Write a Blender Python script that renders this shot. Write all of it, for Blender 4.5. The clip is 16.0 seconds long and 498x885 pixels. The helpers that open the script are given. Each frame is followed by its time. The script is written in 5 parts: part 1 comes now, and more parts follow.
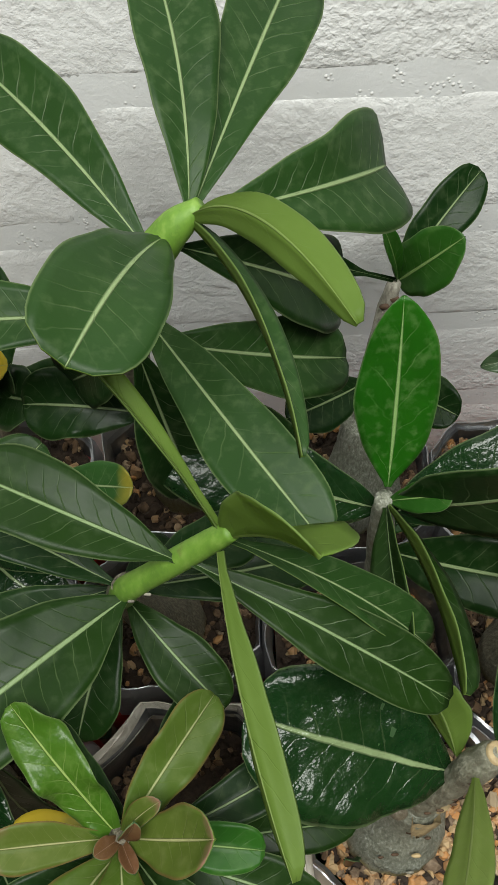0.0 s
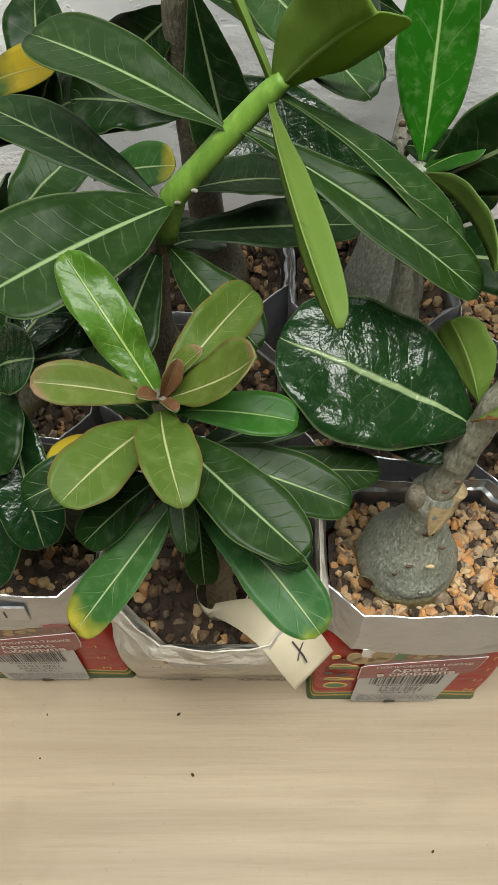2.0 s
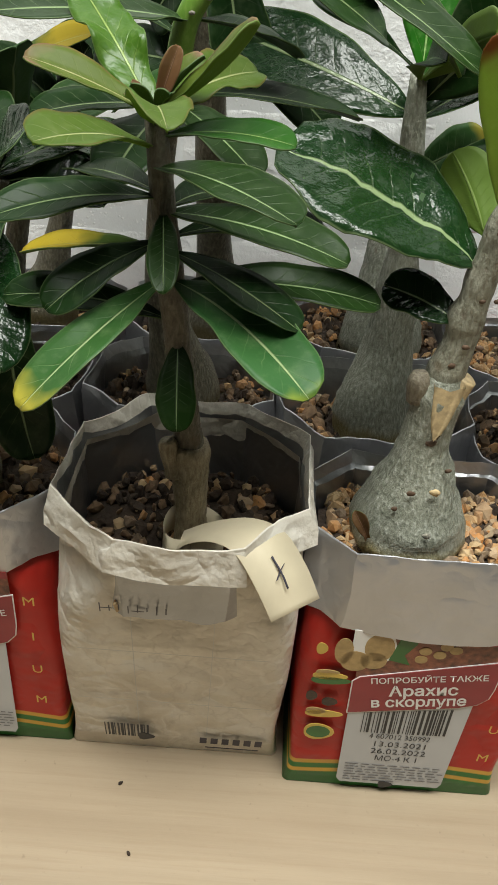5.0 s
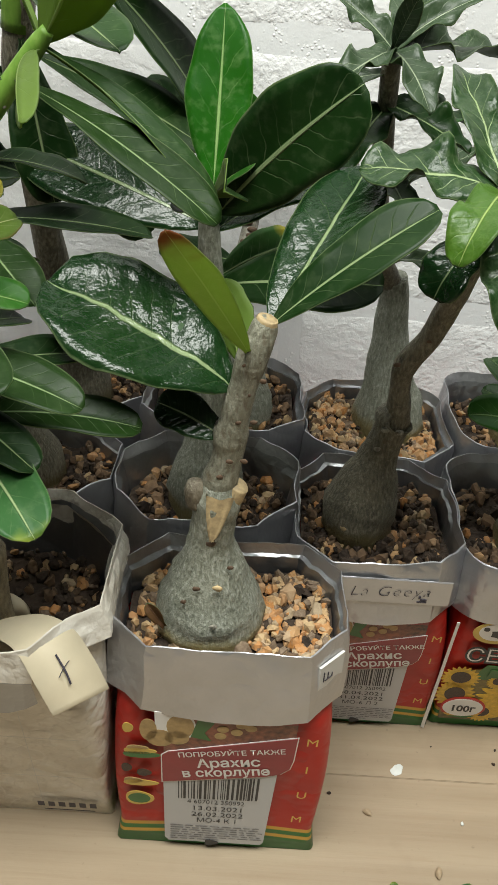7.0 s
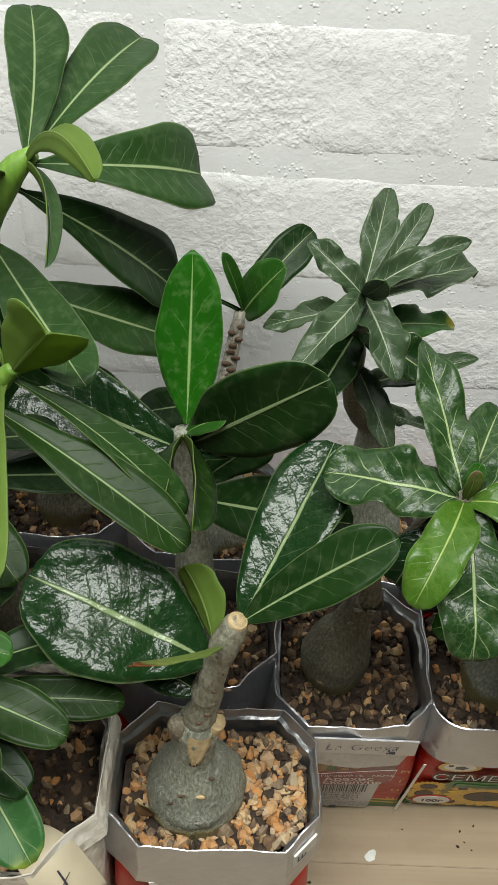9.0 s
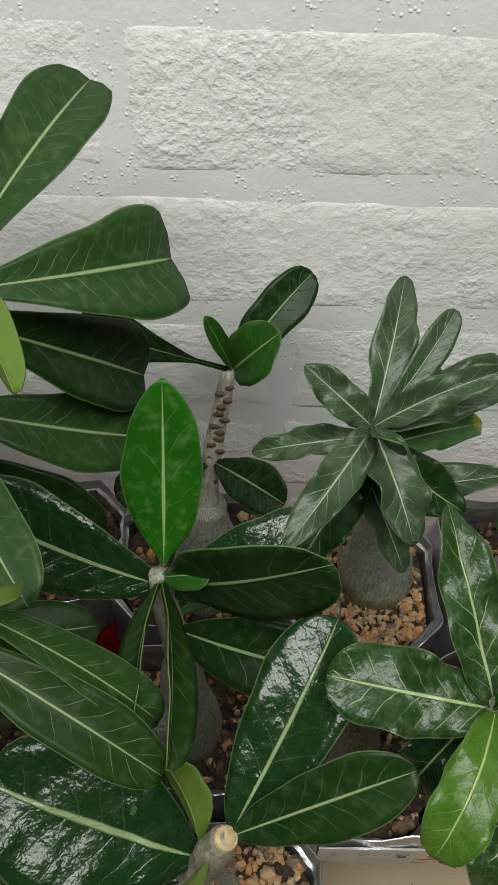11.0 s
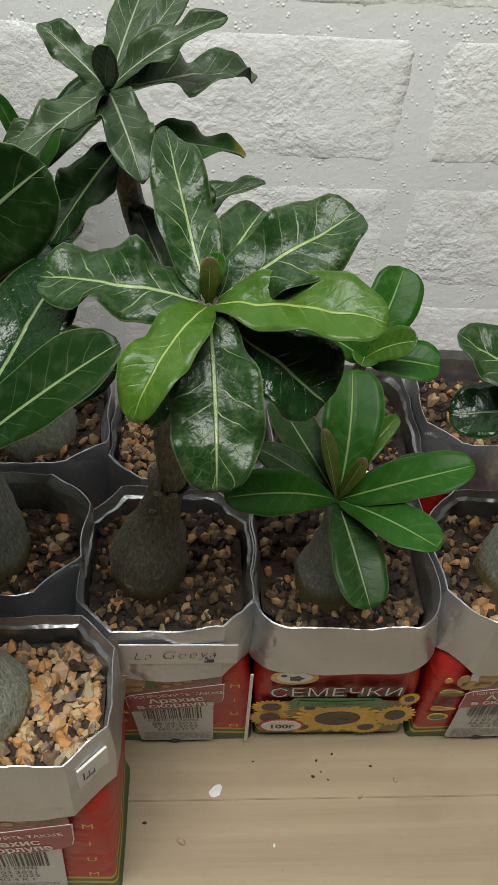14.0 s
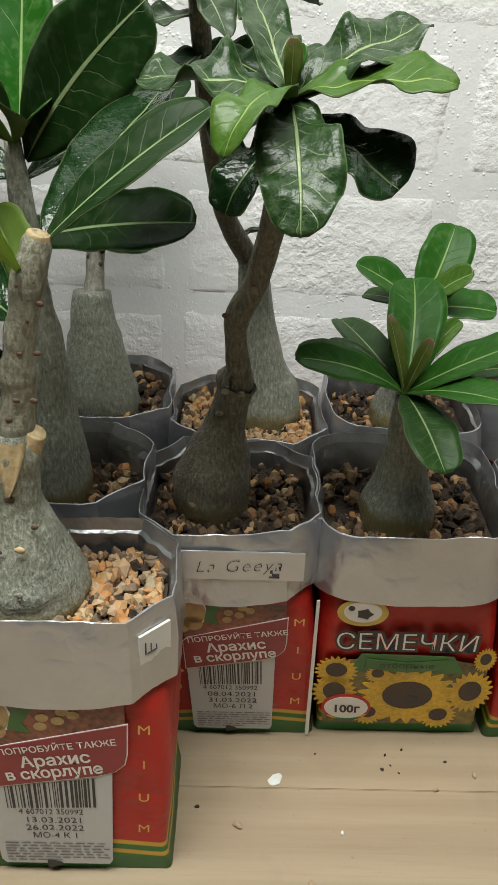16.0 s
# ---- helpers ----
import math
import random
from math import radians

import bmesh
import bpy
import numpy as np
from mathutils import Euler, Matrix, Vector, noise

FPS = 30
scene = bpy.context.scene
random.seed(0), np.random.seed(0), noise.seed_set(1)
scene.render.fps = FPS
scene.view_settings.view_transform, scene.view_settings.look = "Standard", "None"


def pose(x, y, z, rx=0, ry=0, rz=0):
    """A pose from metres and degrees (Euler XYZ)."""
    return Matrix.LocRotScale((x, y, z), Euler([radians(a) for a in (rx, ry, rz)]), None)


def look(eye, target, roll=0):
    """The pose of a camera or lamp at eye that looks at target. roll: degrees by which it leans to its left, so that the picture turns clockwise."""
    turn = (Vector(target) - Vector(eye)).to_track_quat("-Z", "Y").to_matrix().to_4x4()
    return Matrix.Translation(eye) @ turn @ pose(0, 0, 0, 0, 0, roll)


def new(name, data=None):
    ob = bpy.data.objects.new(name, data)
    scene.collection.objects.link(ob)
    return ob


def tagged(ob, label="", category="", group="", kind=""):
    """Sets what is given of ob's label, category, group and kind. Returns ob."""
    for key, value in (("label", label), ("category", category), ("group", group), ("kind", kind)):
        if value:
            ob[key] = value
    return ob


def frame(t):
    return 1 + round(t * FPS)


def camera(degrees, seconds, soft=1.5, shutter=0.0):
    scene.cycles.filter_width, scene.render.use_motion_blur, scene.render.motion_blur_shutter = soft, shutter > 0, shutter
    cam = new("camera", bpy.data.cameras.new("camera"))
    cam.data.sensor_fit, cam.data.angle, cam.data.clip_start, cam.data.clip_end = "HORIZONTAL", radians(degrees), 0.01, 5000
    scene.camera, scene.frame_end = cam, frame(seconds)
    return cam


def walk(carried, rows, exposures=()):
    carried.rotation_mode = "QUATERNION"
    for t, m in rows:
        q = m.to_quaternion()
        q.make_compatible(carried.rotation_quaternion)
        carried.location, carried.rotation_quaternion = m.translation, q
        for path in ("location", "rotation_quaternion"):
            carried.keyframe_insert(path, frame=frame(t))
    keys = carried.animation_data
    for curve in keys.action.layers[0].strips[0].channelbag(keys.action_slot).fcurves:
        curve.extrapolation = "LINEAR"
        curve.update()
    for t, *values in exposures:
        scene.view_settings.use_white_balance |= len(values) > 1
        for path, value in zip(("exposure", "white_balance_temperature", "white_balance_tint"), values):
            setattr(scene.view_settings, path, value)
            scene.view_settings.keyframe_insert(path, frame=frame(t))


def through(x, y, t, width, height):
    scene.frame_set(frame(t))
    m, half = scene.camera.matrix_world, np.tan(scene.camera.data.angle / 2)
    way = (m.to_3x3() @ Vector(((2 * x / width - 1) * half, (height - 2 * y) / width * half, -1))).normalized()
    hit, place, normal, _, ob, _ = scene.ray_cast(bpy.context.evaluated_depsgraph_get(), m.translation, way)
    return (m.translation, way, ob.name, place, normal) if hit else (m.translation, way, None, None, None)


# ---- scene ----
cam = camera(33.0, 16.0)
PATH = [
    (0, (0.1, 0.122, 0.595), (0.106, 1.192, -1.095), -2.4),
    (0.5, (0.099, 0.087, 0.578), (0.122, 1.177, -1.099), -1.6),
    (1, (0.092, 0.06, 0.549), (0.104, 1.152, -1.126), -1.3),
    (1.5, (0.087, 0.034, 0.546), (0.095, 1.111, -1.139), -0.7),
    (2, (0.084, 0.001, 0.532), (0.085, 1.095, -1.142), -0.1),
    (2.5, (0.086, -0.029, 0.501), (0.069, 1.178, -1.094), -0.2),
    (3, (0.067, -0.066, 0.452), (0.013, 1.278, -1.028), 0.4),
    (3.2, (0.063, -0.081, 0.443), (0.019, 1.284, -1.018), 1.3),
    (5.3, (0.112, -0.116, 0.37), (0.101, 1.589, -0.676), 4.1),
    (5.5, (0.126, -0.12, 0.373), (0.12, 1.593, -0.66), 4.2),
    (6, (0.149, -0.119, 0.383), (0.156, 1.601, -0.637), 4.6),
    (6.5, (0.17, -0.105, 0.402), (0.179, 1.606, -0.633), 4.4),
    (7, (0.174, -0.102, 0.43), (0.188, 1.566, -0.673), 4.0),
    (7.5, (0.182, -0.091, 0.46), (0.205, 1.519, -0.726), 3.5),
    (8, (0.177, -0.071, 0.492), (0.206, 1.467, -0.786), 3.4),
    (8.5, (0.178, -0.036, 0.544), (0.208, 1.469, -0.772), 3.5),
    (8.7, (0.176, -0.027, 0.559), (0.206, 1.464, -0.775), 3.5),
    (10.8, (0.184, 0.107, 0.601), (0.209, 1.343, -0.972), 2.2),
    (11, (0.181, 0.11, 0.601), (0.206, 1.356, -0.964), 2.3),
    (11.5, (0.195, 0.107, 0.599), (0.233, 1.349, -0.968), 2.7),
    (12, (0.209, 0.096, 0.602), (0.278, 1.375, -0.934), 3.6),
    (12.5, (0.236, 0.088, 0.597), (0.346, 1.395, -0.914), 4.8),
    (13, (0.244, 0.059, 0.588), (0.372, 1.39, -0.9), 5.2),
    (13.5, (0.268, 0.02, 0.54), (0.398, 1.402, -0.899), 4.8),
    (14, (0.26, -0.015, 0.492), (0.397, 1.443, -0.87), 4.4),
    (14.5, (0.245, -0.042, 0.451), (0.375, 1.525, -0.786), 4.0),
    (15, (0.24, -0.072, 0.406), (0.348, 1.603, -0.682), 3.5),
    (15.5, (0.239, -0.093, 0.376), (0.333, 1.623, -0.646), 3.0),
    (16, (0.247, -0.105, 0.372), (0.295, 1.66, -0.569), 2.4),
]
walk(cam, [(t, look(eye, target, roll)) for t, eye, target, roll in PATH], [(0.0, -0.2), (1.0, -0.15), (1.5, 0.1), (3.0, 0.25), (5.5, 0.35), (6.5, 0.25), (7.5, 0.2), (8.5, 0.1), (11.0, -0.4), (12.5, -0.4), (13.5, -0.38), (14.5, 0.0), (15.5, 0.15), (16.0, 0.17)])


# ---- light ----
world = bpy.data.worlds.new("room_air")
scene.world = world
world.use_nodes = True
world.node_tree.nodes["Background"].inputs[0].default_value = (0.9, 0.95, 1.0, 1)
world.node_tree.nodes["Background"].inputs[1].default_value = 0.04


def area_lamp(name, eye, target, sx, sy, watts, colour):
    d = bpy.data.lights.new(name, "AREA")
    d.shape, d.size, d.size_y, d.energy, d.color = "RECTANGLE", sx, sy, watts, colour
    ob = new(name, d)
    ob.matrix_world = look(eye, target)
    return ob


# overhead light out of view; place and size tuned, fixture added around it
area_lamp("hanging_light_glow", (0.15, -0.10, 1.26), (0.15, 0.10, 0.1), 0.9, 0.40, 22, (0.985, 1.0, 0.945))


# ---- materials ----
class Nodes:
    """Short hand for a node tree."""

    def __init__(self, name):
        self.m = bpy.data.materials.new(name)
        self.m.use_nodes = True
        self.t = self.m.node_tree
        self.b = self.t.nodes["Principled BSDF"]

    def link(self, a, b):
        self.t.links.new(a, b)

    def put(self, socket, v):
        if isinstance(v, bpy.types.NodeSocket):
            self.link(v, socket)
        elif isinstance(v, (tuple, list)) and len(v) == 3 and socket.type == "RGBA":
            socket.default_value = (*v, 1)
        else:
            socket.default_value = v

    def math(self, op, a, b=0.0, clamp=False):
        node = self.t.nodes.new("ShaderNodeMath")
        node.operation, node.use_clamp = op, clamp
        self.put(node.inputs[0], a)
        self.put(node.inputs[1], b)
        return node.outputs[0]

    def mix(self, f, a, b):
        node = self.t.nodes.new("ShaderNodeMix")
        node.data_type = "RGBA"
        self.put(node.inputs["Factor"], f)
        self.put(node.inputs[6], a)
        self.put(node.inputs[7], b)
        return node.outputs[2]

    def ramp(self, f, lo, hi):
        node = self.t.nodes.new("ShaderNodeMapRange")
        self.put(node.inputs[0], f)
        node.inputs[1].default_value, node.inputs[2].default_value = lo, hi
        return node.outputs[0]

    def coord(self, which="Object"):
        return self.t.nodes.new("ShaderNodeTexCoord").outputs[which]

    def noise(self, scale, detail=4.0, vec=None, rough=0.55):
        node = self.t.nodes.new("ShaderNodeTexNoise")
        node.inputs["Scale"].default_value, node.inputs["Detail"].default_value = scale, detail
        node.inputs["Roughness"].default_value = rough
        self.link(vec or self.coord(), node.inputs["Vector"])
        return node.outputs["Fac"]

    def voronoi(self, scale, vec=None):
        node = self.t.nodes.new("ShaderNodeTexVoronoi")
        node.inputs["Scale"].default_value = scale
        self.link(vec or self.coord(), node.inputs["Vector"])
        return node.outputs["Distance"]

    def split(self, vec):
        node = self.t.nodes.new("ShaderNodeSeparateXYZ")
        self.link(vec, node.inputs[0])
        return node.outputs

    def bump(self, h, strength, dist):
        node = self.t.nodes.new("ShaderNodeBump")
        node.inputs["Strength"].default_value, node.inputs["Distance"].default_value = strength, dist
        self.link(h, node.inputs["Height"])
        self.link(node.outputs[0], self.b.inputs["Normal"])

    def island(self):
        return self.t.nodes.new("ShaderNodeNewGeometry").outputs["Random Per Island"]

    def chance(self):
        return self.t.nodes.new("ShaderNodeObjectInfo").outputs["Random"]

    def end(self, colour, rough=0.5, metal=0.0, coat=0.0, spec=0.5):
        self.put(self.b.inputs["Base Color"], colour)
        self.put(self.b.inputs["Roughness"], rough)
        self.put(self.b.inputs["Metallic"], metal)
        self.put(self.b.inputs["Coat Weight"], coat)
        self.b.inputs["Coat Roughness"].default_value = 0.25
        self.put(self.b.inputs["Specular IOR Level"], spec)
        return self.m


def leaf_material(name, body, pale, vein, rough, veins=9.0, mottle=0.25, end_colour=None, end_from=0.8, vein_show=0.26, coat=0.0, pucker=0.0, rim=0.0, through=0.0):
    """A leaf's skin: midrib and side veins along its own length, mottling, an aged tip where it has one."""
    k = Nodes(name)
    uv = k.coord("UV")
    u, v, _ = k.split(uv)
    side = k.math("MULTIPLY", k.math("ABSOLUTE", k.math("SUBTRACT", u, 0.5)), 2.0)
    n1, n2 = k.noise(45, 3), k.noise(220, 4)
    off = k.math("ADD", k.math("MULTIPLY", k.math("SUBTRACT", n1, 0.5), 1.3), k.math("MULTIPLY", k.ramp(u, 0.49, 0.51), 0.37))
    base = k.mix(k.math("MULTIPLY", k.ramp(n1, 0.3, 0.7), 0.5), body, pale)
    base = k.mix(k.math("MULTIPLY", k.ramp(n2, 0.5, 0.75), mottle), base, vein)
    wide = k.math("ADD", 0.008, k.math("MULTIPLY", k.math("SUBTRACT", 1.0, v), 0.042))
    rib = k.ramp(k.math("SUBTRACT", side, wide), 0.03, 0.0)
    saw = k.math("FRACT", k.math("ADD", k.math("SUBTRACT", k.math("MULTIPLY", v, veins), k.math("MULTIPLY", k.math("POWER", side, 0.8), 1.5)), off))
    line = k.ramp(k.math("ABSOLUTE", k.math("SUBTRACT", saw, 0.5)), 0.05, 0.0)
    line = k.math("MULTIPLY", line, k.math("MULTIPLY", k.ramp(side, 0.95, 0.25), k.ramp(k.noise(60, 2), 0.35, 0.6)))
    c = k.mix(k.math("MULTIPLY", line, vein_show * 0.75), base, vein)
    c = k.mix(k.math("MULTIPLY", k.ramp(k.noise(14, 3), 0.45, 0.7), 0.35), c, tuple(0.7 * a + 0.3 * b for a, b in zip(body, (0.03, 0.07, 0.008))))
    if rim == 0:
        c = k.mix(k.math("MULTIPLY", k.ramp(side, 0.955, 0.99), 0.35), c, (0.20, 0.26, 0.12))
    if vein_show >= 0.4:
        net = k.t.nodes.new("ShaderNodeTexVoronoi")
        net.feature = "DISTANCE_TO_EDGE"
        net.inputs["Scale"].default_value = 340
        k.link(k.coord(), net.inputs["Vector"])
        mesh_line = k.math("MULTIPLY", k.ramp(net.outputs["Distance"], 0.10, 0.0), k.ramp(k.noise(40, 2), 0.4, 0.65))
        c = k.mix(k.math("MULTIPLY", mesh_line, 0.07), c, vein)
    if rim > 0:
        c = k.mix(k.math("MULTIPLY", k.ramp(side, 0.9, 0.98), rim), c, (0.24, 0.075, 0.055))
    if end_colour:
        far = k.ramp(k.math("ADD", v, k.math("MULTIPLY", k.math("SUBTRACT", n1, 0.5), 0.5)), end_from, end_from + 0.14)
        c = k.mix(far, c, end_colour)
    c = k.mix(k.math("MULTIPLY", rib, 0.62), c, vein)
    h = k.math("ADD", k.math("ADD", k.math("MULTIPLY", rib, 0.7), k.math("MULTIPLY", line, -0.22)), k.math("MULTIPLY", n2, 0.12))
    if pucker:
        quilt = k.math("MULTIPLY", k.math("ABSOLUTE", k.math("SUBTRACT", saw, 0.5)), k.ramp(side, 0.0, 0.35))
        h = k.math("ADD", h, k.math("ADD", k.math("MULTIPLY", quilt, pucker * 0.3), k.math("ADD", k.math("MULTIPLY", k.noise(150, 3), pucker * 0.7), k.math("MULTIPLY", k.noise(420, 2), pucker * 0.25))))
    k.bump(h, 0.75, 0.0010)
    m = k.end(c, k.math("ADD", rough, k.math("MULTIPLY", k.math("SUBTRACT", n2, 0.5), 0.25)), 0, coat, 0.32 if pucker else 0.14)
    if through:
        glow, both = k.t.nodes.new("ShaderNodeBsdfTranslucent"), k.t.nodes.new("ShaderNodeMixShader")
        k.put(glow.inputs["Color"], k.mix(0.1 if end_colour else 0.45, c, (0.45, 0.62, 0.08)))
        both.inputs[0].default_value = through
        k.link(k.b.outputs[0], both.inputs[1])
        k.link(glow.outputs[0], both.inputs[2])
        k.link(both.outputs[0], k.t.nodes["Material Output"].inputs["Surface"])
    return m


VEIN = (0.50, 0.58, 0.36)
LEAF = {
    "dark": leaf_material("leaf_dark", (0.0048, 0.0190, 0.0036), (0.0095, 0.0310, 0.0056), (0.3, 0.39, 0.19), 0.36, mottle=0.06),
    "deep": leaf_material("leaf_deep", (0.0075, 0.0225, 0.0033), (0.0125, 0.0340, 0.0048), (0.26, 0.36, 0.17), 0.38, veins=12, mottle=0.05),
    "mid": leaf_material("leaf_mid", (0.0130, 0.0375, 0.0078), (0.0205, 0.0540, 0.0112), (0.3, 0.39, 0.19), 0.40, veins=13, mottle=0.08),
    "gloss": leaf_material("leaf_gloss", (0.0045, 0.020, 0.005), (0.008, 0.032, 0.007), (0.3, 0.39, 0.19), 0.22, veins=9, mottle=0.03, vein_show=0.16, coat=0.05, pucker=1.7),
    "bright": leaf_material("leaf_bright", (0.010, 0.080, 0.004), (0.018, 0.118, 0.006), (0.36, 0.55, 0.20), 0.33, veins=7, mottle=0.16, through=0.15),
    "fresh": leaf_material("leaf_fresh", (0.017, 0.080, 0.009), (0.030, 0.110, 0.013), (0.34, 0.5, 0.17), 0.34, veins=8, mottle=0.1, through=0.20),
    "lime": leaf_material("leaf_lime", (0.0380, 0.1000, 0.0080), (0.0620, 0.1450, 0.0120), (0.40, 0.52, 0.16), 0.34, veins=8, mottle=0.08, vein_show=0.45, pucker=0.9, through=0.18),
    "puckered": leaf_material("leaf_puckered", (0.0085, 0.030, 0.006), (0.019, 0.052, 0.011), (0.36, 0.46, 0.22), 0.34, veins=8, mottle=0.09, vein_show=0.95, coat=0.0, pucker=1.3),
    "grey": leaf_material("leaf_grey", (0.022, 0.043, 0.018), (0.040, 0.066, 0.029), (0.36, 0.42, 0.28), 0.40, veins=8, mottle=0.06, vein_show=0.75, pucker=0.8),
    "olive": leaf_material("leaf_olive", (0.058, 0.104, 0.015), (0.088, 0.132, 0.022), (0.50, 0.52, 0.25), 0.42, veins=9, mottle=0.08, vein_show=0.3, rim=0.35, through=0.25),
    "rosy": leaf_material("leaf_rosy", (0.078, 0.118, 0.018), (0.110, 0.138, 0.030), (0.52, 0.50, 0.25), 0.42, veins=9, mottle=0.08, vein_show=0.3, end_colour=(0.26, 0.13, 0.10), end_from=0.86, rim=0.4, through=0.25),
    "red": leaf_material("leaf_red", (0.130, 0.060, 0.030), (0.150, 0.090, 0.035), (0.40, 0.25, 0.16), 0.45, vein_show=0.2, through=0.20),
    "aged": leaf_material("leaf_aged", (0.024, 0.076, 0.017), (0.040, 0.104, 0.024), (0.42, 0.52, 0.26), 0.40, mottle=0.08, end_colour=(0.27, 0.24, 0.03), end_from=0.84),
    "worn": leaf_material("leaf_worn_tip", (0.022, 0.078, 0.020), (0.036, 0.105, 0.026), (0.42, 0.52, 0.26), 0.38, mottle=0.08, end_colour=(0.22, 0.26, 0.03), end_from=0.9),
    "yellow": leaf_material("leaf_yellow", (0.060, 0.120, 0.025), (0.110, 0.150, 0.030), (0.48, 0.48, 0.16), 0.42, mottle=0.08, end_colour=(0.48, 0.36, 0.03), end_from=0.52, through=0.30),
    "dark_thin": leaf_material("leaf_dark_thin", (0.010, 0.036, 0.008), (0.016, 0.052, 0.011), (0.3, 0.39, 0.19), 0.38, mottle=0.06, through=0.60),
    "burnt": leaf_material("leaf_burnt", (0.300, 0.410, 0.110), (0.350, 0.450, 0.125), (0.48, 0.56, 0.24), 0.42, mottle=0.2, vein_show=0.1, end_colour=(0.20, 0.070, 0.03), end_from=0.82, through=0.6),
    "back": leaf_material("leaf_underside", (0.1150, 0.1886, 0.0322), (0.1472, 0.2300, 0.0460), (0.34, 0.44, 0.15), 0.50, mottle=0.05, vein_show=0.12, through=0.40),
    "back_dark": leaf_material("leaf_underside_dark", (0.035, 0.077, 0.030), (0.049, 0.098, 0.039), (0.34, 0.42, 0.22), 0.50, mottle=0.05, vein_show=0.2, through=0.20),
}


def bark_material(name, low, high, spot, green, scale=140, ringed=0.22, foot=None, relief=0.75):
    """Wrinkled bark with fine upright streaks; foot is the smooth olive skin at the soil line."""
    k = Nodes(name)

    def stretched(x, y, z, size, detail):
        node = k.t.nodes.new("ShaderNodeMapping")
        node.inputs["Scale"].default_value = (x, y, z)
        k.link(k.coord(), node.inputs["Vector"])
        return k.noise(size, detail, node.outputs[0])

    n1, n2 = k.noise(55, 4), k.noise(scale * 6, 4)
    streak = stretched(1.0, 1.0, 0.36, scale * 5.2, 5)
    rings = stretched(0.3, 0.3, 2.4, 120, 4)
    c = k.mix(k.ramp(n1, 0.3, 0.7), low, high)
    c = k.mix(k.math("MULTIPLY", k.ramp(streak, 0.50, 0.66), 0.58), c, spot)
    c = k.mix(k.math("MULTIPLY", k.ramp(streak, 0.46, 0.34), 0.5), c, green)
    c = k.mix(k.math("MULTIPLY", k.ramp(n2, 0.58, 0.68), 0.35), c, spot)
    c = k.mix(k.math("MULTIPLY", k.ramp(rings, 0.56, 0.66), ringed), c, green)
    scar = k.math("MULTIPLY", k.ramp(k.voronoi(60), 0.20, 0.12), k.ramp(n1, 0.52, 0.56))
    c = k.mix(k.math("MULTIPLY", scar, 0.55), c, (0.11, 0.075, 0.04))
    h = k.math("ADD", k.math("MULTIPLY", streak, 1.3), k.math("MULTIPLY", n2, 0.35))
    h = k.math("ADD", h, k.math("MULTIPLY", rings, -1.6 * ringed))
    if foot:
        _, _, z = k.split(k.t.nodes["Geometry"].outputs["Position"] if "Geometry" in k.t.nodes else k.t.nodes.new("ShaderNodeNewGeometry").outputs["Position"])
        low_band = k.ramp(k.math("ADD", z, k.math("MULTIPLY", n1, 0.016)), 0.158, 0.152)
        c = k.mix(k.math("MULTIPLY", low_band, 0.85), c, foot)
    k.bump(h, relief, 0.0013)
    return k.end(c, 0.55)


BARK = {
    "grey": bark_material("bark_grey", (0.185, 0.196, 0.148), (0.255, 0.262, 0.205), (0.440, 0.450, 0.390), (0.085, 0.092, 0.062), foot=(0.165, 0.130, 0.040)),
    "brown": bark_material("bark_brown", (0.075, 0.065, 0.045), (0.120, 0.105, 0.070), (0.200, 0.180, 0.130), (0.035, 0.030, 0.022)),
    "dark": bark_material("bark_dark", (0.105, 0.096, 0.064), (0.170, 0.155, 0.106), (0.310, 0.285, 0.215), (0.034, 0.035, 0.028), foot=(0.120, 0.095, 0.035)),
    "trunk": bark_material("bark_trunk", (0.130, 0.110, 0.075), (0.190, 0.160, 0.110), (0.260, 0.230, 0.170), (0.070, 0.055, 0.035)),
    "green": bark_material("bark_green", (0.105, 0.215, 0.022), (0.145, 0.275, 0.034), (0.200, 0.320, 0.060), (0.080, 0.160, 0.022), 60, 0.0, relief=0.15),
    "straw": bark_material("bark_straw", (0.190, 0.150, 0.085), (0.270, 0.220, 0.135), (0.380, 0.330, 0.220), (0.095, 0.065, 0.035), 120),
    "tan": bark_material("bark_tan", (0.145, 0.143, 0.102), (0.212, 0.208, 0.152), (0.340, 0.335, 0.265), (0.085, 0.058, 0.034), 110),
    "pale": bark_material("bark_pale", (0.200, 0.190, 0.150), (0.300, 0.285, 0.230), (0.420, 0.400, 0.340), (0.075, 0.065, 0.050), 90),
}


def plain(name, colour, rough, metal=0.0, scale=90.0, vary=0.25, relief=0.0004):
    k = Nodes(name)
    n1, n2 = k.noise(scale, 5), k.noise(scale * 0.13, 3)
    f = k.math("ADD", k.math("MULTIPLY", n1, 0.5), k.math("MULTIPLY", n2, 0.5))
    c = k.mix(k.ramp(f, 0.35, 0.65), tuple(v * (1 - vary) for v in colour), tuple(min(1, v * (1 + vary)) for v in colour))
    k.bump(n1, 0.5, relief)
    return k.end(c, k.math("ADD", rough, k.math("MULTIPLY", k.math("SUBTRACT", n2, 0.5), 0.2)), metal)


